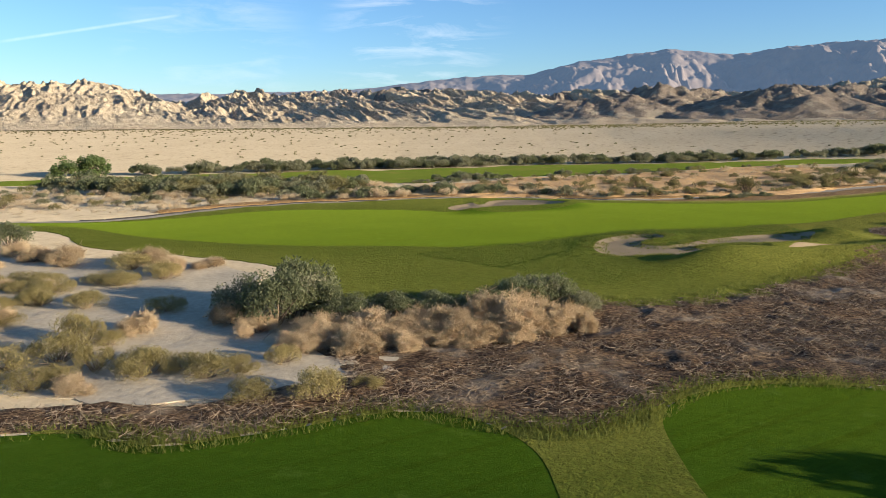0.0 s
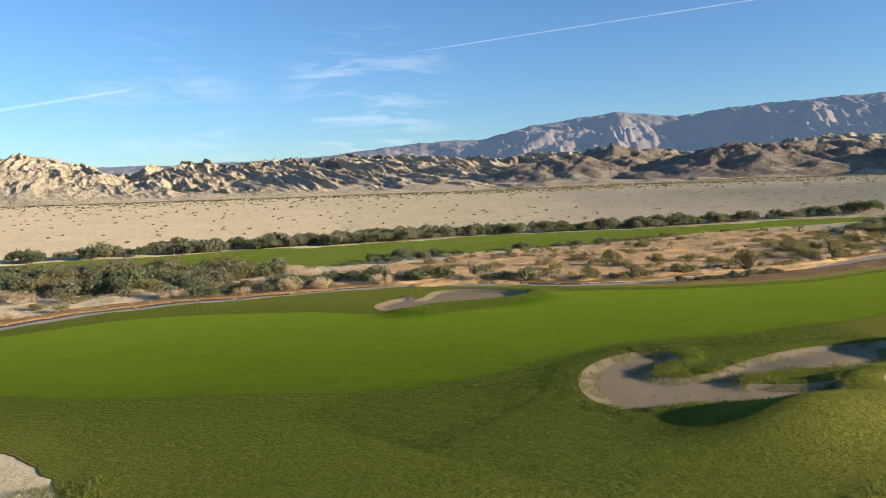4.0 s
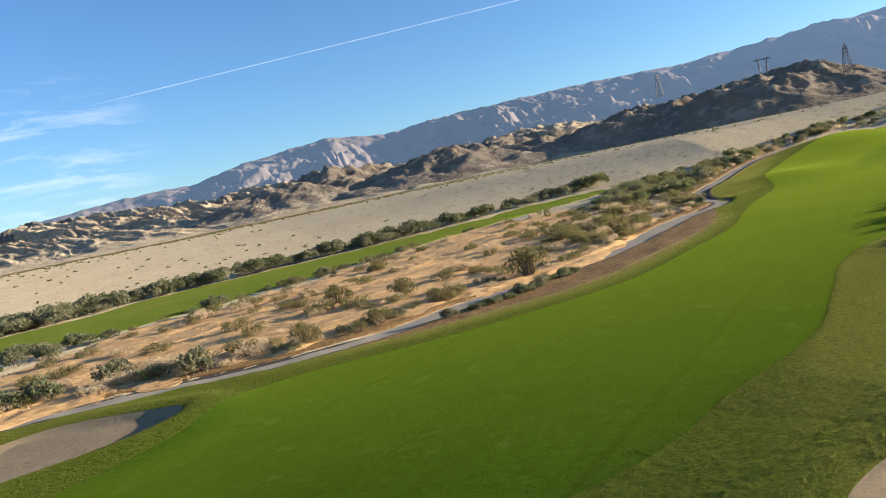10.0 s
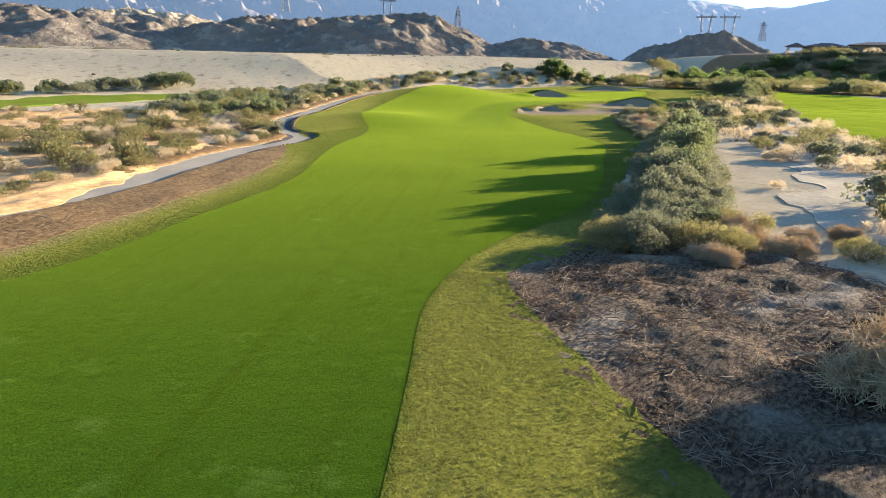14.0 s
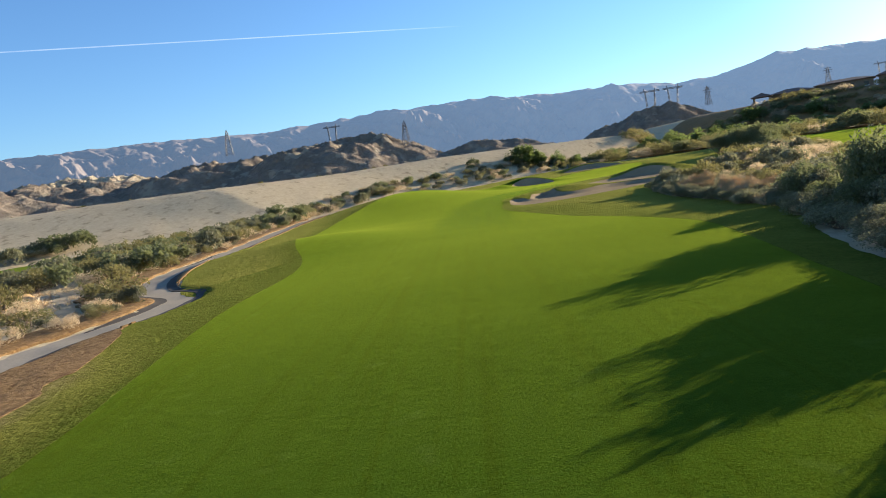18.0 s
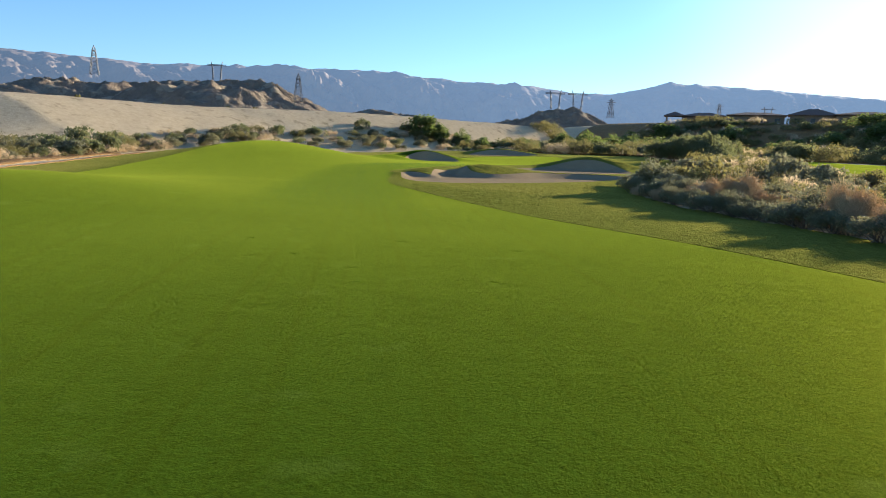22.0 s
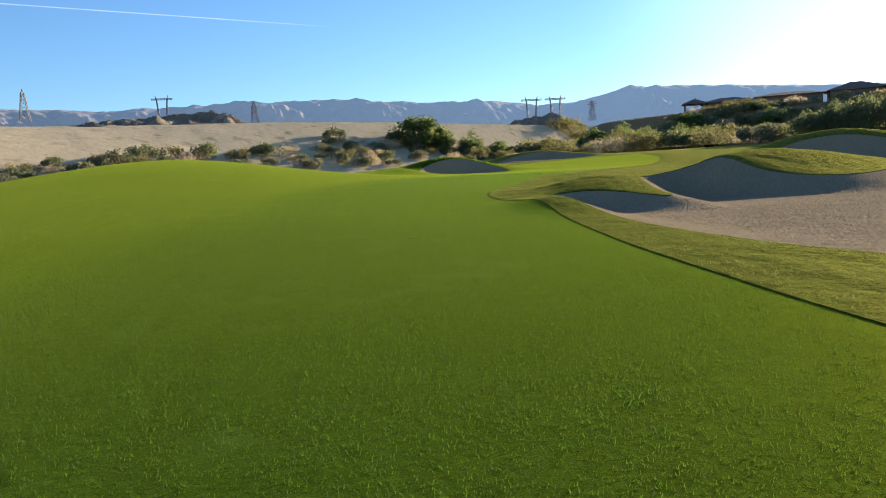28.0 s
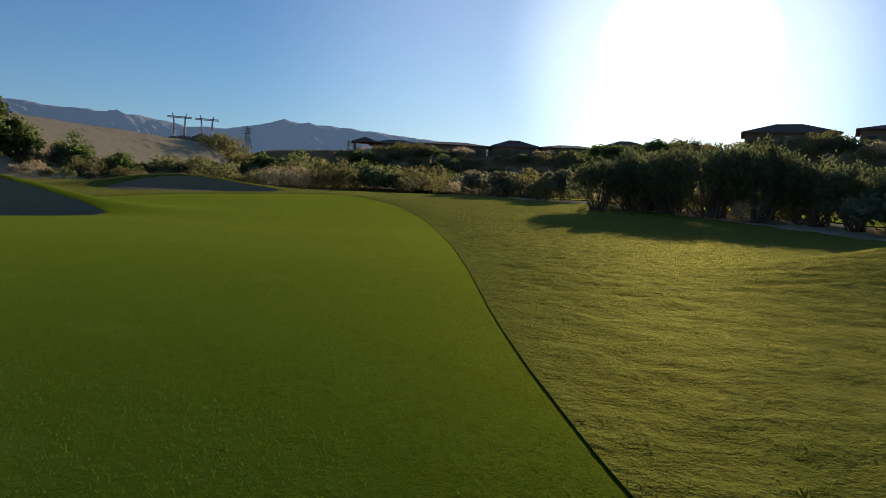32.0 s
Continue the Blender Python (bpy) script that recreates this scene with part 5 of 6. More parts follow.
for x, y, r, h in ((50.6, 68.6, 2.1, 2.0), (53.2, 67.4, 2.6, 2.3), (56.2, 66.0, 2.5, 2.2), (54.6, 64.6, 2.4, 2.0), (58.6, 67.6, 1.8, 1.5)):
    bush("dry_bush", x, y, r, h, "dry brush")
scatter([(44, 62), (50, 64), (58, 62), (56, 54), (46, 54)], 7, ["dry_bush"], (1.2, 2.2), 13, "dry brush")
scatter([(104, 92), (116, 100), (130, 104.5), (146, 103.5), (160, 104.5), (178, 105), (176, 98), (140, 96), (112, 88)], 70, ["far_dry_bush", "far_saltbush", "far_creosote_bush"], (1.0, 2.2), 14, "brush beside the bunkers")
scatter([(150, 103), (170, 105), (200, 110), (216, 120), (226, 110), (200, 90), (160, 92)], 60, ["far_creosote_bush", "far_dry_bush", "far_saltbush"], (1.4, 3.0), 15, "shrubs on the bank")
scatter([(215, 122), (218, 140), (230, 150), (320, 150), (344, 120), (344, 90), (330, 64), (290, 50), (240, 40), (215, 70), (218, 100)], 640, ["far_creosote_bush", "far_dry_bush", "far_creosote_bush", "far_green_bush", "far_creosote_bush"], (2.0, 4.0), 16, "mixed dark shrubs covering the slope below the houses", "slope_shrubs")
for x, y, r, h in ((190, 112.5, 2.4, 3.0), (191, 110, 2.6, 3.6), (188.5, 108.5, 2.8, 4.0), (186.5, 106.8, 2.8, 4.2), (184, 105, 2.6, 4.2), (186, 103, 2.6, 4.0), (181, 103.5, 2.4, 3.4), (178.5, 103, 2.2, 3.0), (193, 108, 2.6, 3.8), (176, 102.6, 2.2, 2.6), (173.5, 102.0, 2.0, 2.2)):
    bush("green_bush", x, y, r, h, "tall shrubs above the rough")


def tree_template(seed, r=1.0, h=1.0, leaves=3600):
    """A desert tree of unit size: trunk with limbs, and a ragged crown."""
    rng = np.random.default_rng(seed)
    lumps = 22
    a = rng.uniform(0, 6.28, lumps)
    q = np.sqrt(rng.uniform(0, 1, lumps)) * 0.36
    q[:6] = 0.30
    c = np.stack([np.cos(a) * q, np.sin(a) * q, rng.uniform(0.14, 0.46, lumps) + 0.30 * (1 - q / 0.36)], 1)
    c[:6, 2] = rng.uniform(0.10, 0.22, 6)
    k = rng.integers(0, lumps, leaves)
    d = rng.normal(size=(leaves, 3))
    d /= np.linalg.norm(d, axis=1)[:, None]
    p = c[k] + d * (rng.uniform(0.12, 0.2, lumps)[k] * rng.uniform(0.4, 1.1, leaves))[:, None]
    crown = mesh_of("crown", *leaf_quads(p, 0.032, rng, 0.6, 0.0), M_TREE, True)
    fork = np.array([[0.02, 0.0, 0.16]])
    starts = np.concatenate([[[0, 0, -0.03]], np.repeat(fork, lumps, 0)])
    ends = np.concatenate([fork, c])
    r0 = np.concatenate([[0.030], np.full(lumps, 0.014)])
    r1 = np.concatenate([[0.022], np.full(lumps, 0.005)])
    trunk = mesh_of("trunk", *rods(starts, ends, r0, r1), M_BARK, True)
    return trunk, crown


TREES = [tree_template(300 + i) for i in range(4)]


def tree(x, y, h, wide=1.0, label="rounded dark green desert tree with low limbs", group="trees round the green"):
    trunk, crown = TREES[RNG.integers(0, 4)]
    m = Matrix.Translation((x, y, ground_at(x, y))) @ Matrix.Rotation(RNG.uniform(0, 6.28), 4, "Z") @ Matrix.Diagonal((h * wide, h * wide, h, 1))
    ob = thing("tree", m, label, "tree", group)
    under("trunk", trunk, ob)
    under("crown", crown, ob)


for x, y, h, w in [(26, 13.2, 5.2, 1.1), (31, 12.6, 5.4, 1.2), (37, 13.4, 5.4, 1.2), (211, 161, 6.0, 1.2), (214, 158.5, 5.0, 1.0), (218, 155, 4.2, 1.0), (222, 152, 3.6, 1.3), (233, 147, 5.0, 1.5), (248, 142, 7.5, 1.3), (252, 137, 7.0, 1.2), (262, 139, 6.5, 1.3), (268, 134, 5.5, 1.4), (276, 136, 5.5, 1.4), (262, 128, 5.0, 1.4), (274, 125, 5.5, 1.5), (290, 130, 5.0, 1.5), (300, 121, 5.0, 1.6), (286, 112, 5.0, 1.6), (304, 106, 5.2, 1.7), (292, 97, 5.0, 1.7), (312, 92, 5.5, 1.7), (300, 82, 5.0, 1.7), (312, 72, 5.5, 1.7), (294, 66, 5.5, 1.7), (278, 72, 5.0, 1.7), (262, 64, 5.5, 1.7), (246, 62, 5.0, 1.7), (326, 108, 4.5, 1.8), (328, 128, 5.0, 1.6), (320, 138, 5.5, 1.5), (-72, 150, 6.0, 1.2), (-76, 146, 5.0, 1.2)]:
    tree(x, y, h * (1.0 if x < 255 else 1.3), w)


# ---------------------------------------------------------------- pylons
def strut(bm, a, b, w):
    """A square steel member from a to b."""
    a, b = Vector(a), Vector(b)
    ax = (b - a).normalized()
    u = ax.cross(Vector((0.3, 0.8, 0.52))).normalized() * w
    v = ax.cross(u).normalized() * w
    low = [bm.verts.new(a + u * i + v * j) for i, j in ((-1, -1), (1, -1), (1, 1), (-1, 1))]
    high = [bm.verts.new(b + u * i + v * j) for i, j in ((-1, -1), (1, -1), (1, 1), (-1, 1))]
    for k in range(4):
        bm.faces.new((low[k], low[(k + 1) % 4], high[(k + 1) % 4], high[k]))
    bm.faces.new(low[::-1])
    bm.faces.new(high)


def pylon_waist(h, at):
    """A single lattice tower with three crossarms, h metres high."""
    ob = thing("pylon", at, "tall grey steel lattice pylon on the hills", "pylon", "pylons")
    foot, neck = h * 0.14, h * 0.05
    corner = lambda z, sx, sy: ((foot + (neck - foot) * min(1, z / (h * 0.85))) * sx, (foot + (neck - foot) * min(1, z / (h * 0.85))) * sy, z)
    for sx, sy in ((-1, -1), (1, -1), (1, 1), (-1, 1)):
        bm = bmesh.new()
        strut(bm, corner(0, sx, sy), corner(h * 0.85, sx, sy), 0.14)
        strut(bm, corner(h * 0.85, sx, sy), (0, 0, h), 0.12)
        part("leg", bm, M_STEEL, ob)
    bm = bmesh.new()
    levels = [h * k / 8 for k in range(8)]
    sides = ((-1, -1), (1, -1), (1, 1), (-1, 1))
    for z0, z1 in zip(levels, levels[1:]):
        for k in range(4):
            a, b = sides[k], sides[(k + 1) % 4]
            strut(bm, corner(z0, *a), corner(z1, *b), 0.07)
            strut(bm, corner(z0, *b), corner(z1, *a), 0.07)
    part("bracing", bm, M_STEEL, ob)
    for z, w in ((0.66, 0.21), (0.79, 0.26), (0.9, 0.19)):
        bm = bmesh.new()
        for s in (-1, 1):
            strut(bm, (0, -neck, h * z), (s * h * w, 0, h * z), 0.09)
            strut(bm, (0, neck, h * z), (s * h * w, 0, h * z), 0.09)
            strut(bm, (0, 0, h * (z + 0.05)), (s * h * w, 0, h * z), 0.07)
        part("crossarm", bm, M_STEEL, ob)
    return ob


def pylon_portal(h, at):
    """A wide two-legged tower whose legs lean in to a bridge with raised horns."""
    ob = thing("pylon", at, "wide grey steel portal pylon with a lattice bridge", "pylon", "pylons")
    half = h * 0.2
    for s in (-1, 1):
        bm = bmesh.new()
        for q in (-0.03, 0.03):
            strut(bm, (s * half + q * h, 0, 0), (s * half * 1.25 + q * h * 0.6, 0, h * 0.78), 0.16)
            strut(bm, (s * half * 1.25 + q * h * 0.6, 0, h * 0.78), (s * half * 1.55, 0, h), 0.12)
        for k in range(7):
            z0, z1 = h * 0.78 * k / 7, h * 0.78 * (k + 1) / 7
            q0, q1 = (0.03, -0.03) if k % 2 else (-0.03, 0.03)
            strut(bm, (s * half * (1 + 0.25 * k / 7) + q0 * h, 0, z0), (s * half * (1 + 0.25 * (k + 1) / 7) + q1 * h, 0, z1), 0.08)
        part("leg", bm, M_STEEL, ob)
    bm = bmesh.new()
    span = h * 0.52
    for z in (0.78, 0.84):
        strut(bm, (-span, 0, h * z), (span, 0, h * z), 0.12)
    for k in range(12):
        x0, x1 = -span + 2 * span * k / 12, -span + 2 * span * (k + 1) / 12
        strut(bm, (x0, 0, h * (0.78 if k % 2 else 0.84)), (x1, 0, h * (0.84 if k % 2 else 0.78)), 0.08)
    part("bridge", bm, M_STEEL, ob)
    return ob


PW = pylon_waist(18, pose(415, 488, 43, 0, 0, 40))
PP = pylon_portal(11, pose(442, 414, 42, 0, 0, 125))
for x, y, z, s, turn in [(473, 375, 30, 1.05, 50), (635, 207, 32, 0.8, 75), (171, 608, 8, 1.1, 10), (255, 575, 9, 0.9, 20), (970, 150, 48, 1.1, 80)]:
    copy_thing(PW, pose(x, y, z, 0, 0, turn) @ Matrix.Scale(s, 4))
for x, y, z, s, turn in [(645, 253, 39, 1.35, 112), (653, 237, 39, 1.35, 112), (973, 99, 50, 1.3, 100)]:
    copy_thing(PP, pose(x, y, z, 0, 0, turn) @ Matrix.Scale(s, 4))


# ---------------------------------------------------------------- houses on the ridge
def box(bm, lo, hi):
    x0, y0, z0 = lo
    x1, y1, z1 = hi
    v = [bm.verts.new(p) for p in ((x0, y0, z0), (x1, y0, z0), (x1, y1, z0), (x0, y1, z0), (x0, y0, z1), (x1, y0, z1), (x1, y1, z1), (x0, y1, z1))]
    for f in ((3, 2, 1, 0), (4, 5, 6, 7), (0, 1, 5, 4), (1, 2, 6, 5), (2, 3, 7, 6), (3, 0, 4, 7)):
        bm.faces.new([v[i] for i in f])


def hip_roof(bm, w, d, z, rise, eave):
    x, y = w / 2 + eave, d / 2 + eave
    r = max(0.0, x - y)
    base = [bm.verts.new(p) for p in ((-x, -y, z), (x, -y, z), (x, y, z), (-x, y, z))]
    under_ = [bm.verts.new(p) for p in ((-x, -y, z - 0.22), (x, -y, z - 0.22), (x, y, z - 0.22), (-x, y, z - 0.22))]
    top = [bm.verts.new((-r, 0, z + rise)), bm.verts.new((r + 0.01, 0, z + rise))]
    for f in ((base[0], base[1], top[1], top[0]), (base[1], base[2], top[1]), (base[2], base[3], top[0], top[1]), (base[3], base[0], top[0])):
        bm.faces.new(f)
    for k in range(4):
        bm.faces.new((under_[k], under_[(k + 1) % 4], base[(k + 1) % 4], base[k]))
    bm.faces.new(under_[::-1])


def house(x, y, z, w, d, wall_h, rise, turn, porch=False):
    ob = thing("house", pose(x, y, z, 0, 0, turn), "single-storey tan stucco house with a brown hipped tile roof", "house", "houses on the ridge")
    bm = bmesh.new()
    box(bm, (-w / 2, -d / 2, -2.5), (w / 2, d / 2, wall_h))
    part("wall", bm, M_STUCCO, ob)
    bm = bmesh.new()
    hip_roof(bm, w, d, wall_h + 0.1, rise, 0.8)
    part("roof", bm, M_ROOF, ob)
    n = max(2, int(w // 4))
    for k in range(n):
        cx = -w / 2 + (k + 0.5) * w / n
        bm = bmesh.new()
        box(bm, (cx - 0.75, -d / 2 - 0.05, 0.7), (cx + 0.75, -d / 2 + 0.05, 2.1))
        win = part("window", bm, M_GLASS, ob)
        bm = bmesh.new()
        box(bm, (cx - 0.9, -d / 2 - 0.12, 0.55), (cx + 0.9, -d / 2 - 0.02, 0.7))
        part("sill", bm, M_WHITE, win)
    if porch:
        bm = bmesh.new()
        hip_roof(bm, 6.0, 6.0, wall_h - 0.1, 1.5, 0.6)
        bmesh.ops.translate(bm, verts=bm.verts, vec=(-w / 2 - 3.0, -d / 2 - 1.0, 0))
        part("porch_roof", bm, M_ROOF, ob)
        for px_, py_ in ((-5.7, -3.7), (-0.4, -3.7), (-5.7, 1.7), (-0.4, 1.7)):
            bm = bmesh.new()
            box(bm, (-w / 2 + px_ - 0.2, -d / 2 + py_ - 0.2, -2.0), (-w / 2 + px_ + 0.2, -d / 2 + py_ + 0.2, wall_h - 0.2))
            part("column", bm, M_STUCCO, ob)
    return ob


for args in [(358, 119, 14.7, 14, 10, 3.2, 1.4, -85, True), (362, 102, 15.4, 18, 11, 3.2, 1.2, -88), (360, 84, 15.5, 14, 11, 3.2, 2.3, -92), (354, 69, 15.4, 16, 11, 3.2, 1.2, -100), (345, 55, 15.5, 14, 11, 3.2, 2.3, -104), (330, 44, 15.2, 16, 11, 3.2, 1.2, -112), (289, 40, 15.2, 17, 12, 3.4, 2.3, -118), (272, 24, 15.2, 20, 12, 3.4, 1.6, -125)]:
    house(*args)


# ---------------------------------------------------------------- loose stuff
def stuff(name, v, f, material, label, category, flat=True):
    return tagged(new(name, mesh_of(name, v, f, material, flat)), label, category, "", "stuff")


def spread(zone, n, rng, keep_off=()):
    out = []
    have = 0
    while have < n:
        p = rng.uniform(zone.lo, zone.hi, (n, 2))
        ok = zone.depth(p[:, 0], p[:, 1]) > 0
        for a in keep_off:
            ok &= a.depth(p[:, 0], p[:, 1]) < -0.05
        out.append(p[ok])
        have += ok.sum()
    p = np.concatenate(out)[:n]
    return np.concatenate([p, land(p[:, 0], p[:, 1])[:, None]], 1)


M_STALK = leafy("dead_stalk_fibres", (0.10, 0.06, 0.038), (0.40, 0.30, 0.205), (0.26, 0.19, 0.12))
rng = np.random.default_rng(55)
p = spread(LITTER, 95000, rng, (APRON, TURF))
p = p[fbm(p[:, 0] / 1.5, p[:, 1] / 1.5, 3, 91) > rng.uniform(0.30, 0.62, len(p))]
d = rng.normal(size=p.shape) * np.array([1, 1, 0.35])
d /= np.linalg.norm(d, axis=1)[:, None]
L = rng.uniform(0.10, 0.55, (len(p), 1))
p[:, 2] += rng.uniform(0.04, 0.17, len(p))
stuff("broken_stalks", *rods(p - d * L * 0.5, p + d * L * 0.5 + [0, 0, 0.06], 0.014, 0.006), M_STALK, "broken dead stalks strewn over brown soil", "twigs")
c = spread(ORANGE, 2400, rng, (TURF, SECOND))
k = np.repeat(np.arange(len(c)), 10)
p = c[k] + rng.normal(size=(len(k), 3)) * np.array([0.16, 0.16, 0.0])
d = rng.normal(size=p.shape) * np.array([0.8, 0.8, 0.2]) + [0, 0, 0.7]
d /= np.linalg.norm(d, axis=1)[:, None]
L = rng.uniform(0.12, 0.42, (len(p), 1)) * rng.uniform(0.5, 1.4, len(c))[k][:, None]
stuff("dead_stalks", *rods(p, p + d * L + [0, 0, 0.03], 0.022, 0.010), M_TWIG, "dead brown stalks on orange sand", "twigs")
# low dry scrub filling the desert between the paths and the fairways
SCRUB = Zone([(-60, 82), (-30, 88), (-20, 97), (0, 104), (16, 101), (36, 101), (58, 109), (74, 117), (80, 126), (100, 143), (126, 160), (146, 170), (130, 178), (100, 166), (60, 146), (36, 132), (10, 127), (-20, 124), (-60, 126), (-90, 108)])
c = spread(SCRUB, 3000, rng, (TURF, SECOND))
c = c[(ORANGE.depth(c[:, 0], c[:, 1]) < 0) | (rng.uniform(0, 1, len(c)) < 0.04)]
c = c[line_distance(c[:, 0], c[:, 1], PATH_MAIN, False) > 1.6]
k = np.repeat(np.arange(len(c)), 22)
r = rng.uniform(0.12, 0.5, len(c))
q = rng.normal(size=(len(k), 3)) * np.array([0.5, 0.5, 0.4]) * r[k][:, None]
q[:, 2] = np.abs(q[:, 2]) + 0.05
stuff("low_scrub", *leaf_quads(c[k] + q, 0.075, rng, 0.4), M_TWIG, "low dry scrub and dead weeds on the desert floor", "scrub")

# low desert scrub dotted over the plain, each a tiny clump of leaves
rng = np.random.default_rng(56)
n = 17000
px_, py_ = rng.uniform(-420, 420, n), rng.uniform(185, 640, n)
keep = (py_ > np.interp(px_, *np.array(BASE_LINE, float).T) + 12) & (rng.uniform(0, 1, n) < 0.15 + 0.85 * smooth(260, 420, py_ + 0.25 * px_ * (px_ < 0)))
keep &= ~((px_ > 60) & (py_ < np.interp(px_, *np.array(CREST_LINE, float).T)) & (rng.uniform(0, 1, n) < 0.8))
c = np.stack([px_[keep], py_[keep]], 1)
c = np.concatenate([c, land(c[:, 0], c[:, 1])[:, None]], 1)
r = rng.uniform(0.2, 0.7, len(c))
k = np.repeat(np.arange(len(c)), 16)
q = rng.normal(size=(len(k), 3)) * np.array([0.5, 0.5, 0.25]) * r[k][:, None]
q[:, 2] = np.abs(q[:, 2]) + 0.15 * r[k]
v, f = leaf_quads(c[k] + q, 0.2, rng, 0.7)
stuff("plain_scrub", v, f, M_OLIVE, "small dark scrub dotted over the sand plain", "scrub")

# mown blades of the fairway where it is passed low, and taller tufts on the rough beside it
LOW_WAY = curve_round([(98, 109.5), (110, 117), (121, 122.5), (131, 126.3), (142, 127.4), (158, 127.6)], False)


def blades(points, height, width, rng, lean=0.5):
    """One pointed blade at each point."""
    n = len(points)
    a = rng.uniform(0, 6.283, n)
    side = np.stack([np.cos(a), np.sin(a), np.zeros(n)], 1) * (width * rng.uniform(0.6, 1.3, n))[:, None]
    tip = np.concatenate([rng.normal(size=(n, 2)) * lean, np.ones((n, 1))], 1) * (height * rng.uniform(0.5, 1.3, n))[:, None]
    v = np.stack([points - side, points + side, points + tip], 1).reshape(-1, 3)
    return v, np.arange(n * 3).reshape(-1, 3)


class Lookup:
    """A function of the ground, kept on a grid and read between its points."""
    def __init__(self, f, box, step):
        self.x0, self.y0, self.step = box[0], box[1], step
        xs, ys = np.arange(box[0], box[2] + step, step), np.arange(box[1], box[3] + step, step)
        gx, gy = np.meshgrid(xs, ys)
        self.v = f(gx.ravel(), gy.ravel()).reshape(gx.shape)

    def __call__(self, x, y):
        u = np.clip((x - self.x0) / self.step, 0, self.v.shape[1] - 1.001)
        w = np.clip((y - self.y0) / self.step, 0, self.v.shape[0] - 1.001)
        i, j = u.astype(int), w.astype(int)
        u, w = u - i, w - j
        return (self.v[j, i] * (1 - u) + self.v[j, i + 1] * u) * (1 - w) + (self.v[j + 1, i] * (1 - u) + self.v[j + 1, i + 1] * u) * w


def along(line, n, reach, rng, power=1.6):
    """Points strewn beside a line, thinning out with distance."""
    k = rng.integers(0, len(line) - 1, n)
    base = line[k] + (line[k + 1] - line[k]) * rng.uniform(0, 1, (n, 1))
    d = line[k + 1] - line[k]
    d /= np.linalg.norm(d, axis=1)[:, None]
    off = rng.uniform(0, 1, n) ** power * reach * rng.choice([-1, 1], n)
    return base + np.stack([-d[:, 1], d[:, 0]], 1) * off[:, None]


M_BLADE = leafy("grass_blades", (0.022, 0.056, 0.004), (0.060, 0.115, 0.009), (0.11, 0.19, 0.015))
M_TUFT = leafy("rough_grass_blades", (0.06, 0.078, 0.011), (0.155, 0.16, 0.03), (0.24, 0.24, 0.045))
LOW_BOX = (70, 88, 190, 134)
fair_at, sand_at, turf_at, land_at = (Lookup(f, LOW_BOX, 0.25) for f in (FAIRWAY.depth, bunker_depth, TURF.depth, land))
rng = np.random.default_rng(71)
p = along(LOW_WAY, 1300000, 4.2, rng, 1.0)
p = p[rng.uniform(0, 1, len(p)) < 1 - smooth(1.8, 4.2, np.abs(line_distance(p[:, 0], p[:, 1], LOW_WAY[::3], False)))]
ends = np.minimum(np.hypot(*(p - LOW_WAY[0]).T), np.hypot(*(p - LOW_WAY[-1]).T))
p = p[(fair_at(*p.T) > 0.03) & (sand_at(*p.T) < 0) & (rng.uniform(0, 1, len(p)) < smooth(0, 12, ends))]
p = np.concatenate([p, land_at(*p.T)[:, None] + 0.026], 1)
stuff("fairway_blades", *blades(p, 0.017, 0.0026, rng, 0.4), M_BLADE, "short green blades of mown fairway grass", "grass")
c = along(curve_round([(76, 96), (98, 108), (112, 117.5), (126, 124), (142, 126.5)], False), 60, 3.6, rng, 1.0)
k = np.repeat(np.arange(len(c)), 34)
p = c[k] + rng.normal(size=(len(k), 2)) * (rng.uniform(0.03, 0.09, len(c))[k])[:, None]
p = p[fair_at(*p.T) > 0.05]
p = np.concatenate([p, land_at(*p.T)[:, None] + 0.026], 1)
stuff("scuffed_turf", *blades(p, 0.026, 0.004, rng, 0.7), M_BLADE, "scuffed tufts and divots on the mown fairway", "grass")
p = along(curve_round([(112, 111), (121, 118), (128, 122.5), (134, 123.6), (146, 122), (160, 119), (178, 117)], False), 900000, 9.0, rng, 1.0)
clump = bank_relief(p[:, 0], p[:, 1])
p = p[(rng.uniform(0, 1, len(p)) < 1 - smooth(172, 180, p[:, 0])) & (fair_at(*p.T) < -0.02) & (sand_at(*p.T) < -0.05) & (turf_at(*p.T) > 0.2) & (clump > rng.uniform(-0.02, 0.02, len(p)))]
p = np.concatenate([p, (land_at(*p.T) + 0.03 + bank_relief(p[:, 0], p[:, 1]))[:, None]], 1)
stuff("rough_tufts", *blades(p, 0.020, 0.0042, rng, 0.8), M_TUFT, "yellow-green tufts of rough grass", "grass")
p = along(curve_round([(30, 69), (36, 71), (42, 73.5), (48, 77.5), (53, 80)], False), 150000, 5.0, rng, 1.0)
clump = vnoise(p[:, 0] * 9, p[:, 1] * 9, 3) + 0.6 * vnoise(p[:, 0] * 21, p[:, 1] * 21, 4)
near_at, edge_at, floor_at, pit_at = (Lookup(f, (0, 38, 60, 90), 0.25) for f in (FAIRWAY.depth, TURF.depth, land, bunker_depth))
p = p[(near_at(*p.T) < -0.02) & (edge_at(*p.T) > 0.0) & (clump > rng.uniform(0.45, 1.0, len(p)))]
p = np.concatenate([p, floor_at(*p.T)[:, None] + 0.04], 1)
stuff("rough_tufts", *blades(p, 0.045, 0.009, rng, 0.8), M_TUFT, "yellow-green tufts of rough grass", "grass")
M_LUSH = leafy("lush_grass_blades", (0.022, 0.046, 0.005), (0.072, 0.108, 0.014), (0.12, 0.17, 0.02))
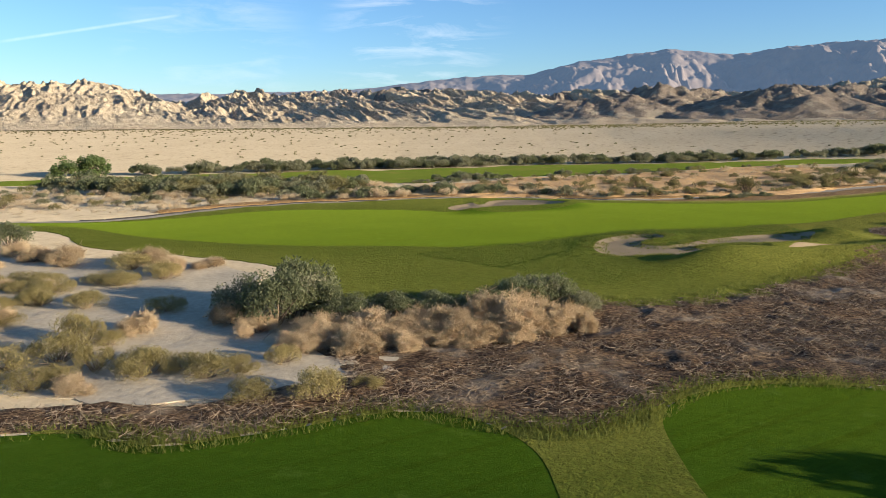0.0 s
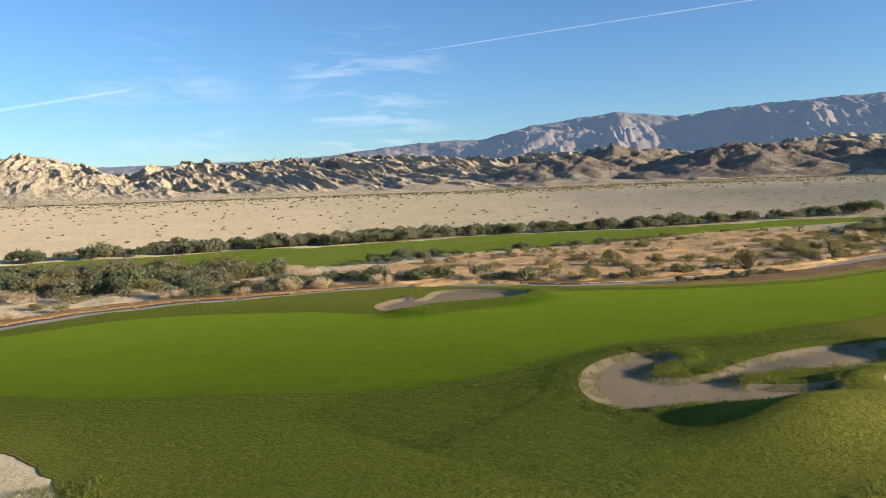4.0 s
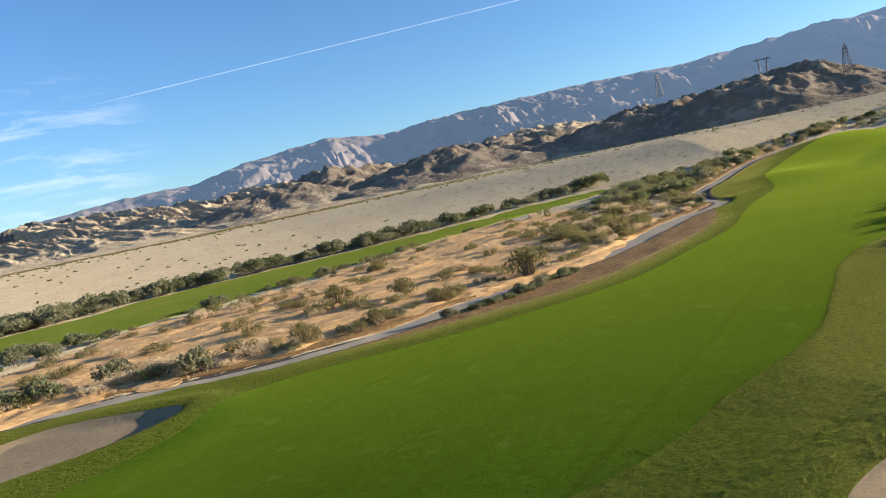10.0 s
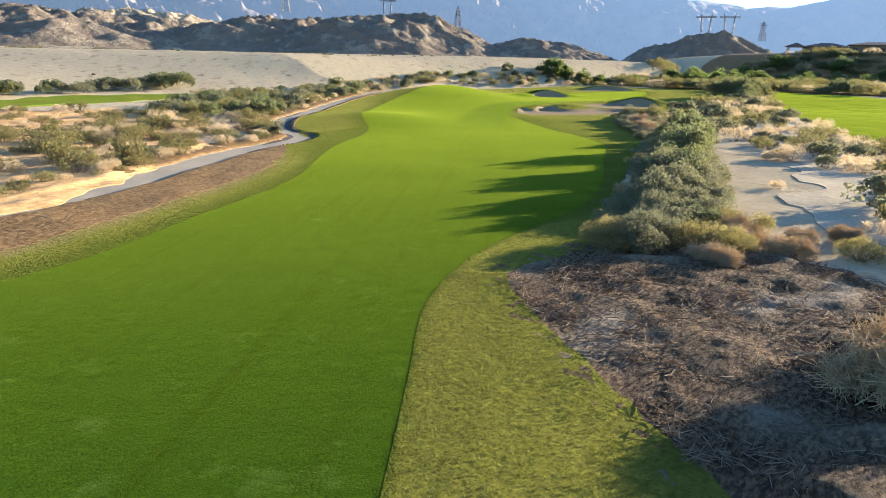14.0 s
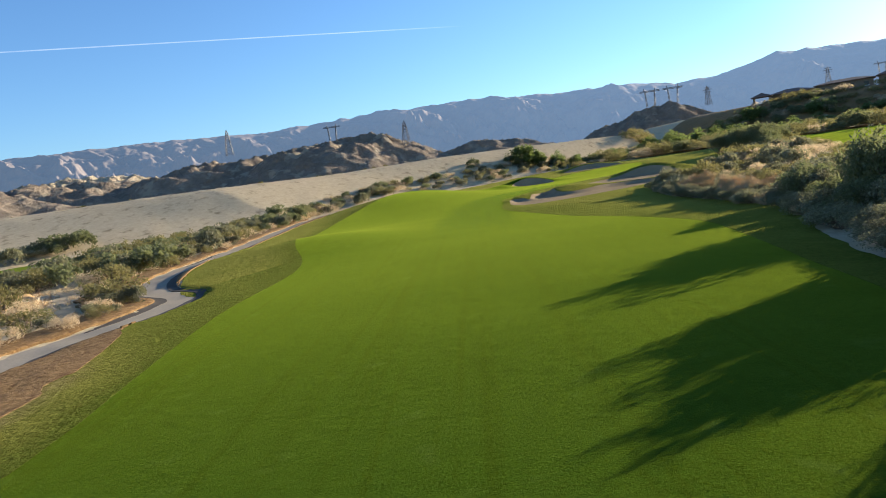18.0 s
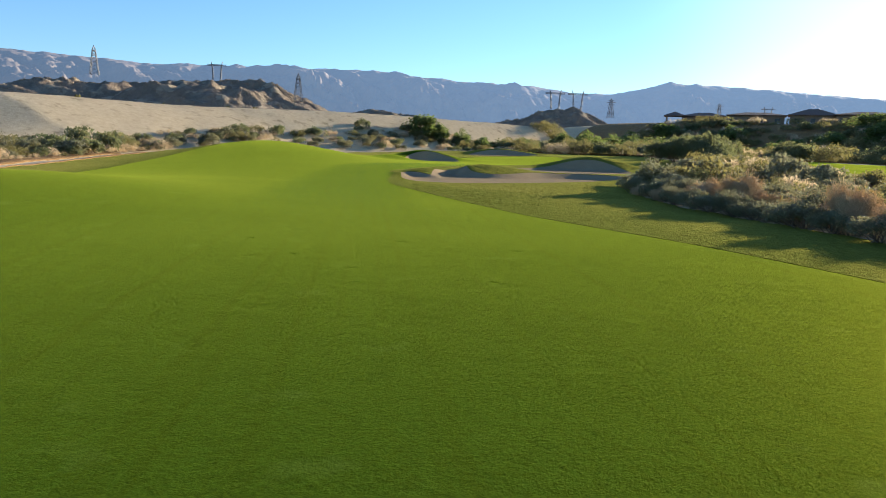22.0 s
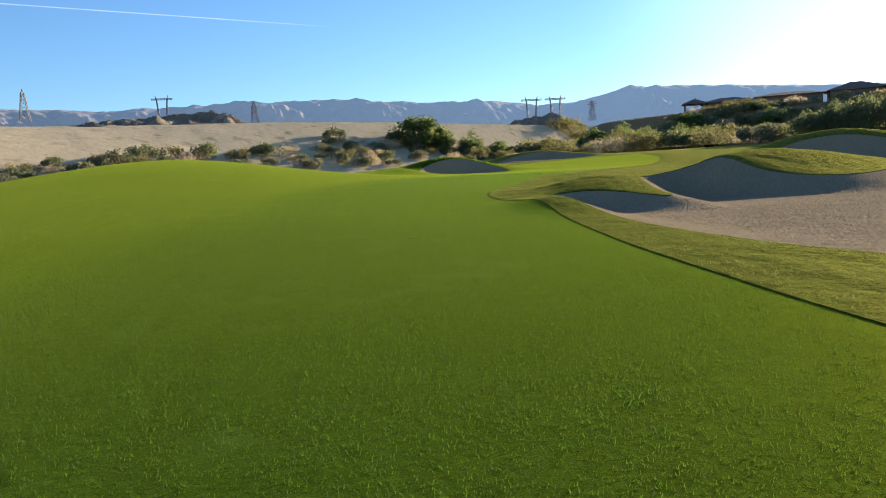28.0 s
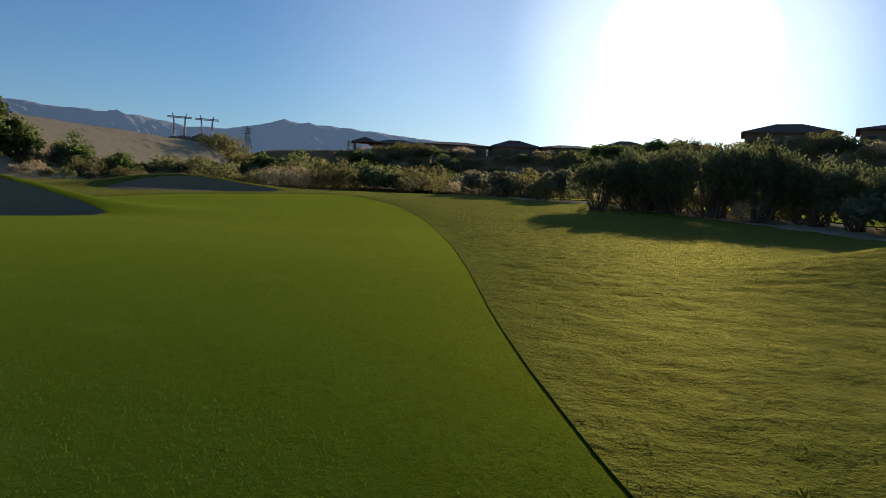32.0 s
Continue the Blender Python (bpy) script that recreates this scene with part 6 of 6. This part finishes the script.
p = along(curve_round([(4, 50), (10, 57), (12, 63), (18, 66.5), (26, 66), (34, 67)], False), 170000, 8.5, rng, 1.5)
clump = vnoise(p[:, 0] * 6, p[:, 1] * 6, 3) + 0.6 * vnoise(p[:, 0] * 15, p[:, 1] * 15, 4)
p = p[(near_at(*p.T) < 1.5 * rng.uniform(-1, 1, len(p))) & (edge_at(*p.T) > 0.3) & (pit_at(*p.T) < -0.1) & (clump > rng.uniform(0.45, 1.1, len(p)))]
p = np.concatenate([p, floor_at(*p.T)[:, None] + 0.03], 1)
stuff("rough_tufts", *blades(p, 0.06, 0.013, rng, 0.8), M_LUSH, "coarse green tufts of rough round the long bunker", "grass")
# small weeds that stand in the sand of the long bunker
c = spread(BUNKERS["fairway_bunker_long"][0], 110, rng)
k = np.repeat(np.arange(len(c)), 9)
stuff("sand_weeds", *blades(c[k] + rng.normal(size=(len(k), 3)) * np.array([0.05, 0.05, 0.0]) + [0, 0, 0.02], 0.10, 0.009, rng, 0.6), M_TUFT, "small green weeds standing in bunker sand", "weeds")
# weeds round the rims of the long bunker, and the ragged edge of the turf towards the litter
line = BUNKERS["fairway_bunker_long"][0].line
p = along(line, 24000, 1.1, rng, 1.3)
p = p[vnoise(p[:, 0] * 1.3, p[:, 1] * 1.3, 9) > 0.45]
p = np.concatenate([p, land(p[:, 0], p[:, 1])[:, None] + 0.03], 1)
stuff("rim_weeds", *blades(p, 0.16, 0.012, rng, 0.5), M_TUFT, "tall weeds along the bunker rim", "grass")
p = along(APRON.line[6:80], 9000, 0.9, rng, 1.5)
p = np.concatenate([p, land(p[:, 0], p[:, 1])[:, None] + 0.04], 1)
stuff("edge_weeds", *blades(p, 0.22, 0.016, rng, 0.5), M_TUFT, "ragged weeds along the edge of the tee rough", "grass")
p = along(TURF.line[30:115], 26000, 1.5, rng, 1.2)
p = p[(p[:, 0] < 37) & (vnoise(p[:, 0] * 0.9, p[:, 1] * 0.9, 12) > 0.35)]
p = np.concatenate([p, land(p[:, 0], p[:, 1])[:, None] + 0.04], 1)
stuff("edge_weeds", *blades(p, 0.20, 0.016, rng, 0.5), M_TUFT, "ragged weeds where rough grass meets litter", "grass")
